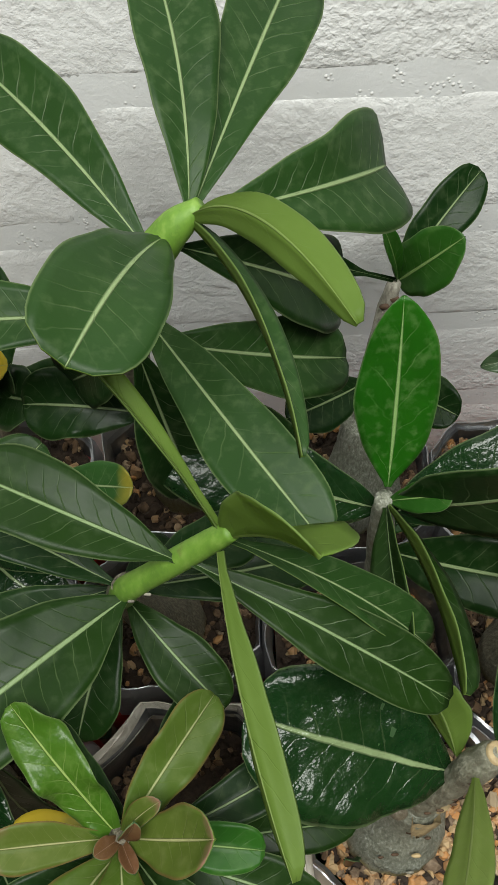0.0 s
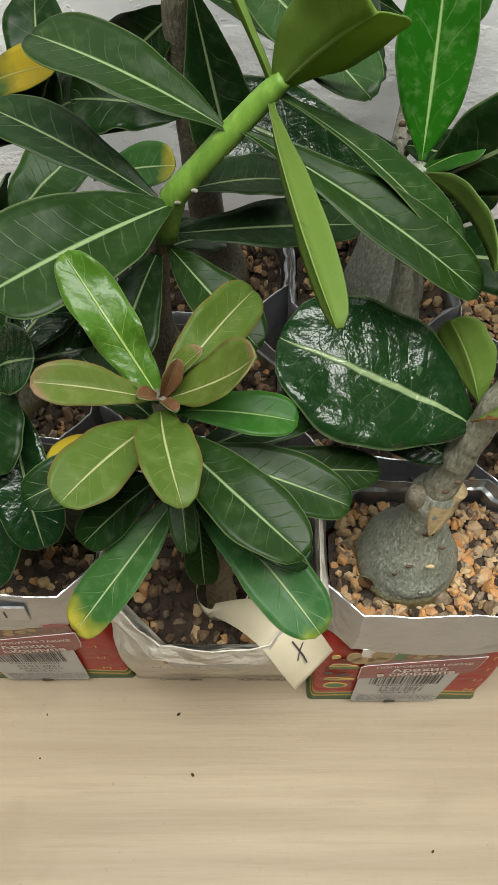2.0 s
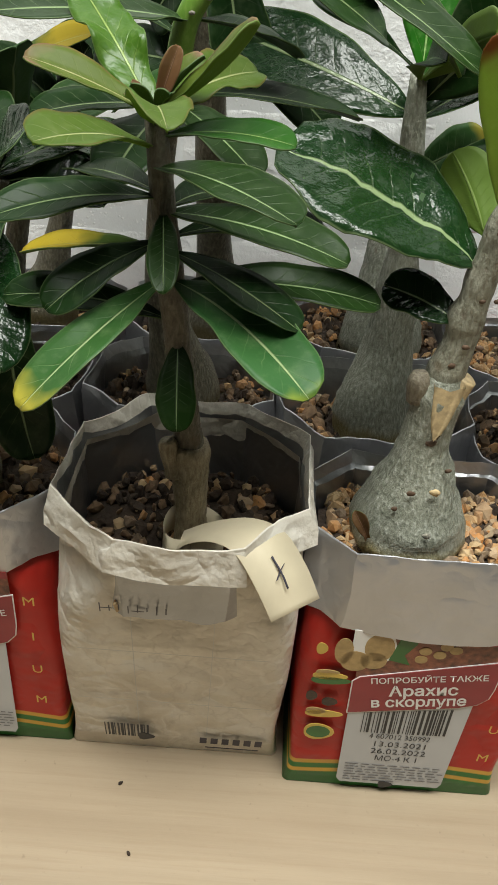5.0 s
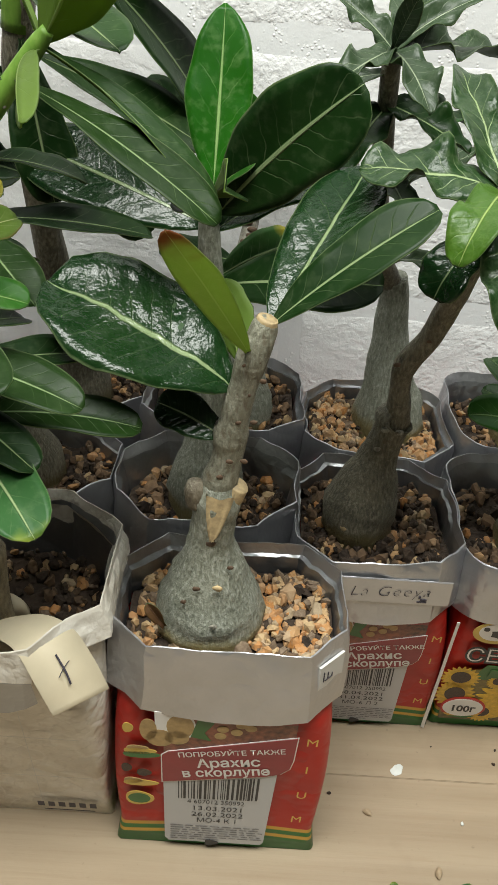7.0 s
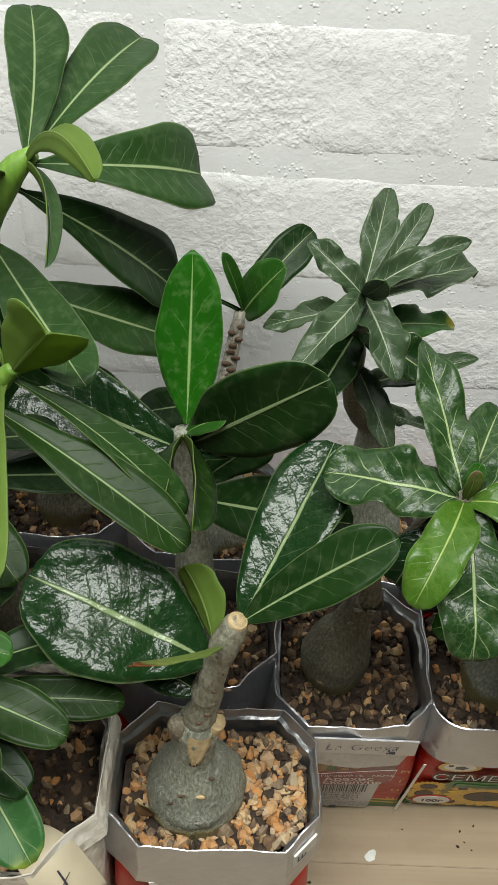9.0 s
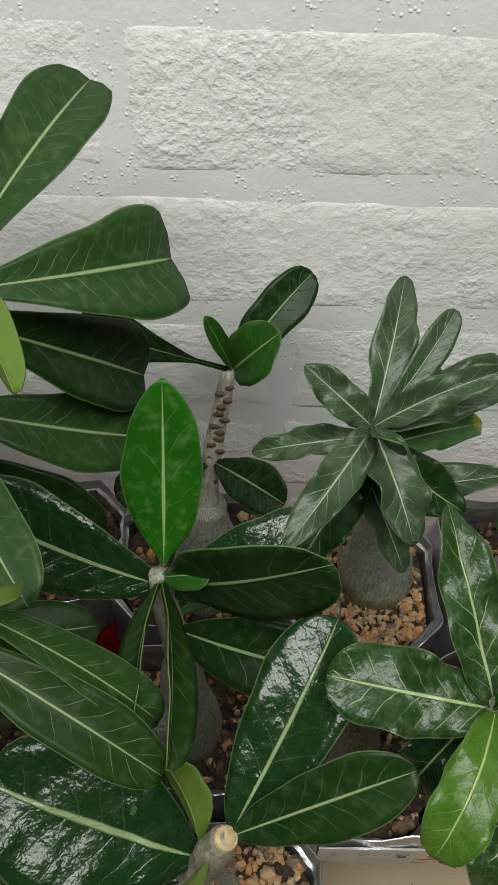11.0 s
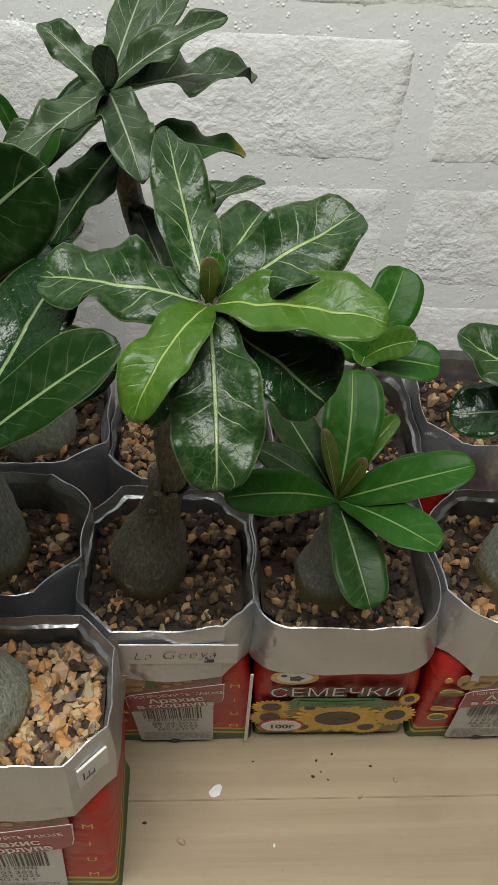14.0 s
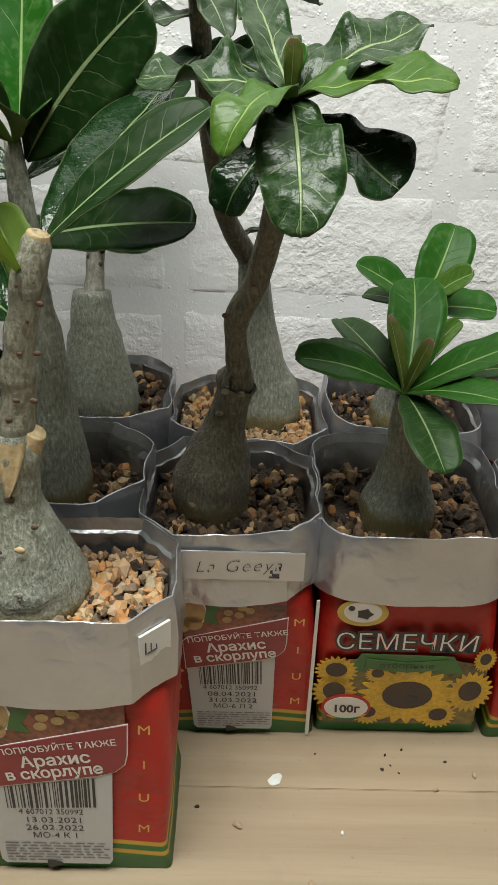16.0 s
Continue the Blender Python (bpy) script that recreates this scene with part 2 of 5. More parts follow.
def pebble_material():
    k = Nodes("gravel")
    r = k.island()
    c = k.mix(k.ramp(r, 0.0, 0.35), (0.360, 0.285, 0.185), (0.420, 0.185, 0.050))
    c = k.mix(k.ramp(r, 0.35, 0.70), c, (0.430, 0.300, 0.155))
    c = k.mix(k.ramp(r, 0.80, 0.83), c, (0.160, 0.110, 0.070))
    n = k.noise(500, 4)
    c = k.mix(k.math("MULTIPLY", k.ramp(n, 0.45, 0.7), 0.25), c, (0.50, 0.40, 0.27))
    k.bump(n, 0.5, 0.0006)
    return k.end(c, 0.75)


def paint_material(name, low, high, blister):
    """White emulsion over rough brick; in the joints it has set in small blisters."""
    k = Nodes(name)
    where = k.t.nodes.new("ShaderNodeNewGeometry").outputs["Position"]
    n1, n2, n3 = k.noise(90, 6, where, 0.65), k.noise(520, 5, where), k.noise(9, 3, where)
    c = k.mix(k.ramp(n3, 0.3, 0.7), low, high)
    c = k.mix(k.math("MULTIPLY", k.ramp(n2, 0.62, 0.75), 0.25), c, (0.5, 0.5, 0.48))
    h = k.math("ADD", k.math("MULTIPLY", k.ramp(n1, 0.4, 0.62), 0.7), k.math("MULTIPLY", n2, 0.45))
    if blister:
        dots = k.ramp(k.voronoi(330, where), 0.36, 0.16)
        dots = k.math("MULTIPLY", dots, k.ramp(k.noise(70, 2, where), 0.49, 0.58))
        h = k.math("ADD", k.math("MULTIPLY", h, 0.3), k.math("MULTIPLY", dots, 0.6))
        c = k.mix(dots, c, (0.88, 0.88, 0.86))
    if not blister:
        pits = k.ramp(k.noise(38, 3, where), 0.5, 0.62)
        peel = k.math("MULTIPLY", k.ramp(k.noise(240, 3, where, 0.5), 0.42, 0.62), k.ramp(k.noise(12, 3, where), 0.35, 0.6))
        h = k.math("ADD", h, k.math("ADD", k.math("MULTIPLY", pits, 0.7), k.math("MULTIPLY", peel, 0.8)))
    k.bump(h, 0.5, 0.0013 if blister else 0.0011)
    return k.end(c, 0.5)


def board_material():
    k = Nodes("worn_board")
    node = k.t.nodes.new("ShaderNodeMapping")
    node.inputs["Scale"].default_value = (0.12, 2.6, 1)
    k.link(k.coord(), node.inputs["Vector"])
    n1, n2, n3 = k.noise(30, 5, node.outputs[0]), k.noise(260, 4), k.noise(5, 3)
    c = k.mix(k.ramp(n1, 0.38, 0.62), (0.316, 0.240, 0.156), (0.376, 0.293, 0.196))
    c = k.mix(k.math("MULTIPLY", k.ramp(n3, 0.4, 0.65), 0.4), c, (0.330, 0.262, 0.178))
    c = k.mix(k.math("MULTIPLY", k.ramp(n2, 0.66, 0.74), 0.35), c, (0.16, 0.11, 0.07))
    stain = k.math("MULTIPLY", k.ramp(k.noise(14, 5), 0.56, 0.62), 0.22)
    c = k.mix(stain, c, (0.25, 0.185, 0.12))
    grain = k.noise(120, 5, node.outputs[0])
    c = k.mix(k.math("MULTIPLY", k.ramp(grain, 0.50, 0.66), 0.24), c, (0.235, 0.160, 0.092))
    k.bump(k.math("ADD", n1, k.math("ADD", k.math("MULTIPLY", n2, 0.3), k.math("MULTIPLY", grain, 0.4))), 0.4, 0.0007)
    return k.end(c, 0.55)


def foil_material(name, colour, metal, rough):
    k = Nodes(name)
    n1, n2 = k.noise(38, 3), k.noise(300, 3)
    c = k.mix(k.ramp(n1, 0.3, 0.7), tuple(v * 0.86 for v in colour), colour)
    fold = k.noise(75, 2, rough=0.3)
    crinkle = k.math("ABSOLUTE", k.math("SUBTRACT", k.noise(140, 3, rough=0.4), 0.5))
    k.bump(k.math("ADD", k.math("ADD", n1, k.math("MULTIPLY", k.math("ABSOLUTE", k.math("SUBTRACT", fold, 0.5)), 0.8)), k.math("ADD", k.math("MULTIPLY", crinkle, 0.40), k.math("MULTIPLY", n2, 0.03))), 0.6, 0.0032)
    return k.end(c, k.math("ADD", rough, k.math("MULTIPLY", n1, 0.12)), metal)


def print_material(name, body, foot, stripe):
    """Printed bag: coloured field, wavy stripes and a foot band near the ground."""
    k = Nodes(name)
    x, y, z = k.split(k.coord())
    wave = k.math("MULTIPLY", k.math("SINE", k.math("MULTIPLY", k.math("ADD", x, y), 55.0)), 0.0022)
    h = k.math("ADD", z, wave)
    n1 = k.noise(30, 3)
    c = k.mix(k.ramp(n1, 0.3, 0.7), tuple(v * 0.8 for v in body), body)
    for lo, hi, col in ((0.0, 0.0215, stripe), (0.0, 0.0185, foot), (0.0, 0.0145, stripe), (0.0, 0.0115, foot)):
        c = k.mix(k.ramp(h, hi + 0.0004, hi - 0.0004), c, col)
    fold = k.noise(60, 2, rough=0.3)
    k.bump(k.math("ADD", n1, k.math("MULTIPLY", k.math("ABSOLUTE", k.math("SUBTRACT", fold, 0.5)), 0.8)), 0.7, 0.004)
    return k.end(c, 0.42, spec=0.35)


def carton_material():
    k = Nodes("carton_paper")
    n1, n2 = k.noise(22, 5), k.noise(160, 5)
    c = k.mix(k.ramp(n1, 0.35, 0.65), (0.561, 0.512, 0.427), (0.756, 0.720, 0.634))
    c = k.mix(k.math("MULTIPLY", k.ramp(n2, 0.6, 0.75), 0.4), c, (0.415, 0.342, 0.268))
    crease = k.math("ABSOLUTE", k.math("SUBTRACT", k.noise(26, 3, rough=0.4), 0.5))
    c = k.mix(k.math("MULTIPLY", k.ramp(crease, 0.02, 0.0), 0.45), c, (0.80, 0.77, 0.70))
    fold = k.math("ABSOLUTE", k.math("SUBTRACT", k.noise(58, 3, rough=0.5), 0.5))
    c = k.mix(k.math("MULTIPLY", k.ramp(fold, 0.03, 0.0), 0.3), c, (0.47, 0.42, 0.35))
    k.bump(k.math("ADD", k.math("ADD", k.math("MULTIPLY", crease, 2.6), k.math("MULTIPLY", fold, 0.9)), k.math("ADD", k.math("MULTIPLY", n1, 0.6), k.math("MULTIPLY", n2, 0.2))), 0.85, 0.006)
    return k.end(c, 0.42)


MAT = {
    "gravel": pebble_material(),
    "soil": plain("dark_soil", (0.042, 0.027, 0.017), 0.9, scale=260, vary=0.6, relief=0.004),
    "crumb": plain("brown_crumb", (0.150, 0.092, 0.050), 0.85, scale=200, vary=0.6, relief=0.002),
    "brick": paint_material("painted_brick", (0.75, 0.755, 0.745), (0.82, 0.825, 0.815), False),
    "joint": paint_material("painted_joint", (0.70, 0.71, 0.705), (0.77, 0.78, 0.775), True),
    "board": board_material(),
    # grey picked for how much light the unseen room bounces back
    "plaster": plain("unseen_room_paint", (0.40, 0.40, 0.385), 0.8, scale=30, vary=0.05),
    "cuff": foil_material("matt_silver_foil", (0.485, 0.49, 0.51), 0.82, 0.28),
    # silver foil inside the bags, base darkened to carry the shade in there
    "inside": foil_material("foil_inside_shaded", (0.36, 0.37, 0.38), 0.9, 0.27),
    "red": print_material("red_print", (0.46, 0.022, 0.014), (0.030, 0.16, 0.030), (0.62, 0.36, 0.05)),
    "maroon": plain("maroon_print", (0.250, 0.022, 0.028), 0.34, vary=0.12),
    "grey_panel": plain("grey_panel_print", (0.50, 0.51, 0.52), 0.36, vary=0.06, scale=25),
    "white_print": plain("white_print", (0.75, 0.74, 0.72), 0.4, vary=0.05),
    "black_print": plain("black_print", (0.02, 0.02, 0.022), 0.45, vary=0.2),
    "gold_print": plain("gold_print", (0.60, 0.42, 0.08), 0.35, vary=0.1),
    "green_print": plain("green_print", (0.040, 0.15, 0.030), 0.4, vary=0.25),
    "petal_print": plain("petal_print", (0.62, 0.38, 0.02), 0.4, vary=0.3, scale=420),
    "seed_print": plain("seed_print", (0.045, 0.025, 0.015), 0.5, vary=0.4, scale=600),
    "field_print": plain("field_print", (0.13, 0.095, 0.018), 0.4, vary=0.8, scale=240),
    "nut_field": plain("nut_photo", (0.17, 0.055, 0.03), 0.35, vary=0.85, scale=330),
    "fine_print": plain("fine_print", (0.16, 0.16, 0.165), 0.45, vary=0.2),
    "nut": plain("nut_print", (0.40, 0.27, 0.11), 0.4, vary=0.25, scale=300),
    "clear_tape": plain("clear_tape", (0.50, 0.50, 0.51), 0.34, 0.72, vary=0.08, scale=60),
    "carton": carton_material(),
    "tape": plain("masking_tape", (0.62, 0.54, 0.38), 0.6, vary=0.08, scale=60),
    "paper_label": plain("worn_label", (0.58, 0.57, 0.53), 0.55, vary=0.08, scale=60),
    "ink": plain("ink", (0.04, 0.035, 0.05), 0.5, vary=0.2),
    "chip_pale": plain("pale_chip", (0.66, 0.68, 0.64), 0.5, vary=0.1),
    "chip_tan": plain("tan_chip", (0.40, 0.30, 0.19), 0.7, vary=0.25),
    "knot": plain("knot_wood", (0.085, 0.050, 0.028), 0.7, vary=0.4, scale=400),
    "wood_cut": plain("fresh_cut_wood", (0.40, 0.30, 0.16), 0.65, vary=0.4, scale=380),
    "lamp": plain("lamp_housing", (0.8, 0.8, 0.8), 0.4),
}

# ---- building helpers ----
ORIGIN = {}


def thing(name, at, label, category, group="", kind=""):
    ob = new(name)
    ob.location = at
    ob.empty_display_size = 0.01
    ORIGIN[ob] = Vector(at)
    return tagged(ob, label, category, group, kind)


def part(name, bm, material, parent=None, label="", smooth=True):
    """Links a bmesh, given in world places, as one mesh under a thing or part."""
    mesh = bpy.data.meshes.new(name)
    o = ORIGIN.get(parent, Vector((0, 0, 0)))
    bmesh.ops.translate(bm, verts=bm.verts, vec=-o)
    bm.to_mesh(mesh)
    bm.free()
    for m in material if isinstance(material, (list, tuple)) else (material,):
        mesh.materials.append(m)
    if smooth:
        mesh.shade_smooth()
    ob = new(name, mesh)
    if parent:
        ob.parent = parent
    ORIGIN[ob] = o
    return tagged(ob, label)


def spline(points, steps):
    """Catmull-Rom through rows of numbers."""
    p = [np.array(q, float) for q in points]
    p = [2 * p[0] - p[1], *p, 2 * p[-1] - p[-2]]
    out = []
    for a, b, c, d in zip(p, p[1:], p[2:], p[3:]):
        for s in range(steps):
            t = s / steps
            out.append(0.5 * (2 * b + (c - a) * t + (2 * a - 5 * b + 4 * c - d) * t * t + (3 * b - a - 3 * c + d) * t**3))
    return out + [p[-2]]


def tube(bm, rows, ring=14, steps=5, rough=0.0, cap=True):
    """A tapering round stem through rows of x, y, z, radius."""
    pts = spline(rows, steps)
    loops = []
    for i, q in enumerate(pts):
        a, b = pts[max(0, i - 1)], pts[min(len(pts) - 1, i + 1)]
        d = Vector(b[:3] - a[:3]).normalized()
        side = d.cross(Vector((0.31, 0.95, 0.05))).normalized()
        other = d.cross(side)
        c, r = Vector(q[:3]), max(0.0006, q[3])
        loop = []
        for k in range(ring):
            w = 2 * math.pi * k / ring
            out = side * math.cos(w) + other * math.sin(w)
            v = c + out * r
            if rough:
                v += out * r * rough * (noise.noise(v * 70) + 0.6 * noise.noise(v * 210))
            loop.append(bm.verts.new(v))
        loops.append(loop)
    for a, b in zip(loops, loops[1:]):
        for k in range(ring):
            bm.faces.new((a[k], a[(k + 1) % ring], b[(k + 1) % ring], b[k]))
    if cap:
        bm.faces.new(loops[-1])
        bm.faces.new(loops[0][::-1])
    return bm


def stem(parent, rows, material, name="stem", rough=0.09, label=""):
    return part(name, tube(bmesh.new(), rows, rough=rough), material, parent, label)


def leaf(parent, base, tip, width, look_name, lift=0.12, face=(0, 0, 1), roll=0.0, fold=0.25, blunt=0.42, slim=1.0, wave=0.0, curl=0.0, pucker=0.0, back="back_dark", side=0.0, name="leaf"):
    """A leaf with thickness: from base to tip, arched by lift, folded along its midrib, its upper side turned towards face."""
    b, t = Vector(base), Vector(tip)
    d = t - b
    long = d.length
    up = Vector(face) - d * (Vector(face).dot(d) / d.length_squared)
    if up.length < 1e-4:
        up = Vector((0, -1, 0))
    up = Matrix.Rotation(radians(roll), 3, d.normalized()) @ up.normalized()
    across0 = d.normalized().cross(up)
    own = (base[0] * 917 + tip[0] * 331 + tip[2] * 577) % 1.0
    mid = b + d * 0.5 + up * lift * long + across0 * (side + 0.09 * (own - 0.5)) * long
    bm = bmesh.new()
    uvs = bm.loops.layers.uv.new("UVMap")
    N, M = 26, 8
    peak = slim / (slim + blunt)
    top_w = peak**slim * (1 - peak) ** blunt
    seed = (b.x * 91.7 + t.y * 57.3 + t.z * 33.1) % 7
    rows, under = [], []
    for i in range(N + 1):
        s = i / N
        s = s if i < N else 0.997
        c = b * (1 - s) ** 2 + mid * 2 * s * (1 - s) + t * s * s
        g = ((mid - b) * (1 - s) + (t - mid) * s).normalized()
        nrm = (up - g * up.dot(g)).normalized()
        if curl:
            c = c - nrm * curl * long * max(0.0, s - 0.55) ** 2 * 3.0
        ax = g.cross(nrm).normalized()
        w = 0.5 * width * (s**slim * (1 - s) ** blunt / top_w)
        w = max(w, 0.0013 if s < 0.5 else 0.0004)
        ra, rb = [], []
        for j in range(M + 1):
            u = 2 * j / M - 1
            h = fold * abs(u) * w + u * w * 0.5 * (own - 0.5) * s + (wave * 1.1 + 0.018) * width * (math.sin(s * 13 + seed + (1.7 if u > 0 else 0)) + 0.4 * math.sin(s * 27 + seed * 3 + 2 * u)) * abs(u) ** 1.5 * min(1, 3 * s) * min(1, 4 * (1.02 - s))
            wob = 1 + 0.045 * math.sin(s * 9 + seed * 2 + u) + (0.02 + 0.12 * wave) * math.sin(s * 21 + seed * 5 + 3 * u)
            p = c + ax * (u * w * wob) + nrm * h
            if pucker:
                p += nrm * pucker * width * (noise.noise(p * 95) + 0.6 * noise.noise(p * 190)) * (1 - 0.3 * abs(u))
            thick = 0.0005 + 0.0007 * max(0, 1 - abs(u) * 4)
            ra.append((bm.verts.new(p), (j / M, s)))
            rb.append((bm.verts.new(p - nrm * thick), (j / M, s)))
        rows.append(ra)
        under.append(rb)

    def quad(vs, slot):
        f = bm.faces.new([v for v, _ in vs])
        f.material_index = slot
        for lp, (_, w) in zip(f.loops, vs):
            lp[uvs].uv = w

    for a, bb, ua, ub in zip(rows, rows[1:], under, under[1:]):
        for j in range(M):
            quad((a[j], a[j + 1], bb[j + 1], bb[j]), 0)
            quad((ua[j + 1], ua[j], ub[j], ub[j + 1]), 1)
        quad((a[0], bb[0], ub[0], ua[0]), 1)
        quad((bb[M], a[M], ua[M], ub[M]), 1)
    for j in range(M):
        quad((rows[N][j], rows[N][j + 1], under[N][j + 1], under[N][j]), 1)
    bmesh.ops.recalc_face_normals(bm, faces=bm.faces)
    return part(name, bm, (LEAF[look_name], LEAF[back]), parent)


def box_bm(lo, hi, bevel=0.0):
    bm = bmesh.new()
    bmesh.ops.create_cube(bm, size=1)
    for v in bm.verts:
        v.co = Vector([lo[n] + (v.co[n] + 0.5) * (hi[n] - lo[n]) for n in range(3)])
    if bevel:
        bmesh.ops.bevel(bm, geom=bm.edges[:], offset=bevel, segments=2, affect="EDGES")
    return bm


# ---- the setting ----
WALL_Y = 0.47
part("wall_back", box_bm((-1.6, WALL_Y + 0.003, -0.8), (2.2, WALL_Y + 0.15, 2.4)), MAT["joint"], smooth=False)
wall = bpy.data.objects["wall_back"]
tagged(wall, "white painted brick wall with blistered joints", "wall", kind="structure")
# room shell out of view, added to close the scene and set the bounce
tagged(part("floor", box_bm((-1.6, -2.6, -0.85), (2.2, WALL_Y, -0.75)), MAT["plaster"], smooth=False), "plain pale room floor added under the table, out of view", "floor", kind="structure")
tagged(part("ceiling", box_bm((-1.7, -2.7, 2.4), (2.3, 0.7, 2.5)), MAT["plaster"], smooth=False), "plain pale painted ceiling added out of view", "ceiling", kind="structure")
for nm, lo, hi in (("wall_front", (-1.6, -2.7, -0.8), (2.2, -2.6, 2.4)), ("wall_left", (-1.7, -2.6, -0.8), (-1.6, 0.6, 2.4)), ("wall_right", (2.2, -2.6, -0.8), (2.3, 0.6, 2.4))):
    tagged(part(nm, box_bm(lo, hi), MAT["plaster"], smooth=False), "plain pale painted wall added out of view", "wall", kind="structure")

bench = thing("table", (0.3, 0.0, -0.75), "pale worn wooden table against the wall", "table")
part("frame", box_bm((-0.88, -0.43, -0.06), (1.38, WALL_Y - 0.02, -0.0205)), MAT["board"], bench, smooth=False)
for y0, y1 in ((-0.45, -0.1305), (-0.13, 0.2028), (0.203, WALL_Y - 0.001)):
    part("plank", box_bm((-0.9, y0, -0.02), (1.4, y1, 0.0), 0.0004), MAT["board"], bench, smooth=False)
for x in (-0.8, 1.3):
    for y in (-0.38, 0.38):
        part("leg", box_bm((x - 0.03, y - 0.03, -0.75), (x + 0.03, y + 0.03, -0.0605), 0.003), MAT["board"], bench, smooth=False)
# fixture is unseen: housing and cords are added to carry the overhead lamp
fixture = thing("assumed_hanging_light", (0.15, -0.10, 2.4), "long white light assumed over the table, out of view, switched on", "lamp")
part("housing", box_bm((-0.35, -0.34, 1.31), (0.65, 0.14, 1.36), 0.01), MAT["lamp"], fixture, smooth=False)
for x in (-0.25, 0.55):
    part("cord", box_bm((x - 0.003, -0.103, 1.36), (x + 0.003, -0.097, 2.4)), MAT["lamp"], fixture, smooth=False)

# ---- pots ----
def ring_points(cx, cy, hw, hd, cut, n=5):
    """A rectangle with cut corners (rounded where the cut is small), as even points round it."""
    c = [(-hw + cut, -hd), (hw - cut, -hd), (hw, -hd + cut), (hw, hd - cut), (hw - cut, hd), (-hw + cut, hd), (-hw, hd - cut), (-hw, -hd + cut)]
    mids = [None, (hw - cut, -hd + cut), None, (hw - cut, hd - cut), None, (-hw + cut, hd - cut), None, (-hw + cut, -hd + cut)]
    out = []
    for k in range(8):
        a, b, m = c[k], c[(k + 1) % 8], mids[k]
        steps = n * 2 if k % 2 == 0 else n
        for q in range(steps):
            f = q / steps
            x, y = a[0] + (b[0] - a[0]) * f, a[1] + (b[1] - a[1]) * f
            if m and cut < 0.0175:
                dx, dy = x - m[0], y - m[1]
                grow = cut / max(1e-6, math.hypot(dx, dy))
                x, y = m[0] + dx * grow, m[1] + dy * grow
            out.append((cx + x, cy + y))
    return out


def loft(bm, rings, close=True):
    loops = [[bm.verts.new(p) for p in r] for r in rings]
    n = len(loops[0])
    for a, b in zip(loops, loops[1:]):
        for k in range(n):
            bm.faces.new((a[k], a[(k + 1) % n], b[(k + 1) % n], b[k]))
    return loops


def crumple(p, amount, scale=38.0):
    v = Vector(p)
    return v + Vector((noise.noise(v * scale), noise.noise(v * scale + Vector((7, 3, 1))), 0.35 * noise.noise(v * scale + Vector((1, 9, 4))))) * amount


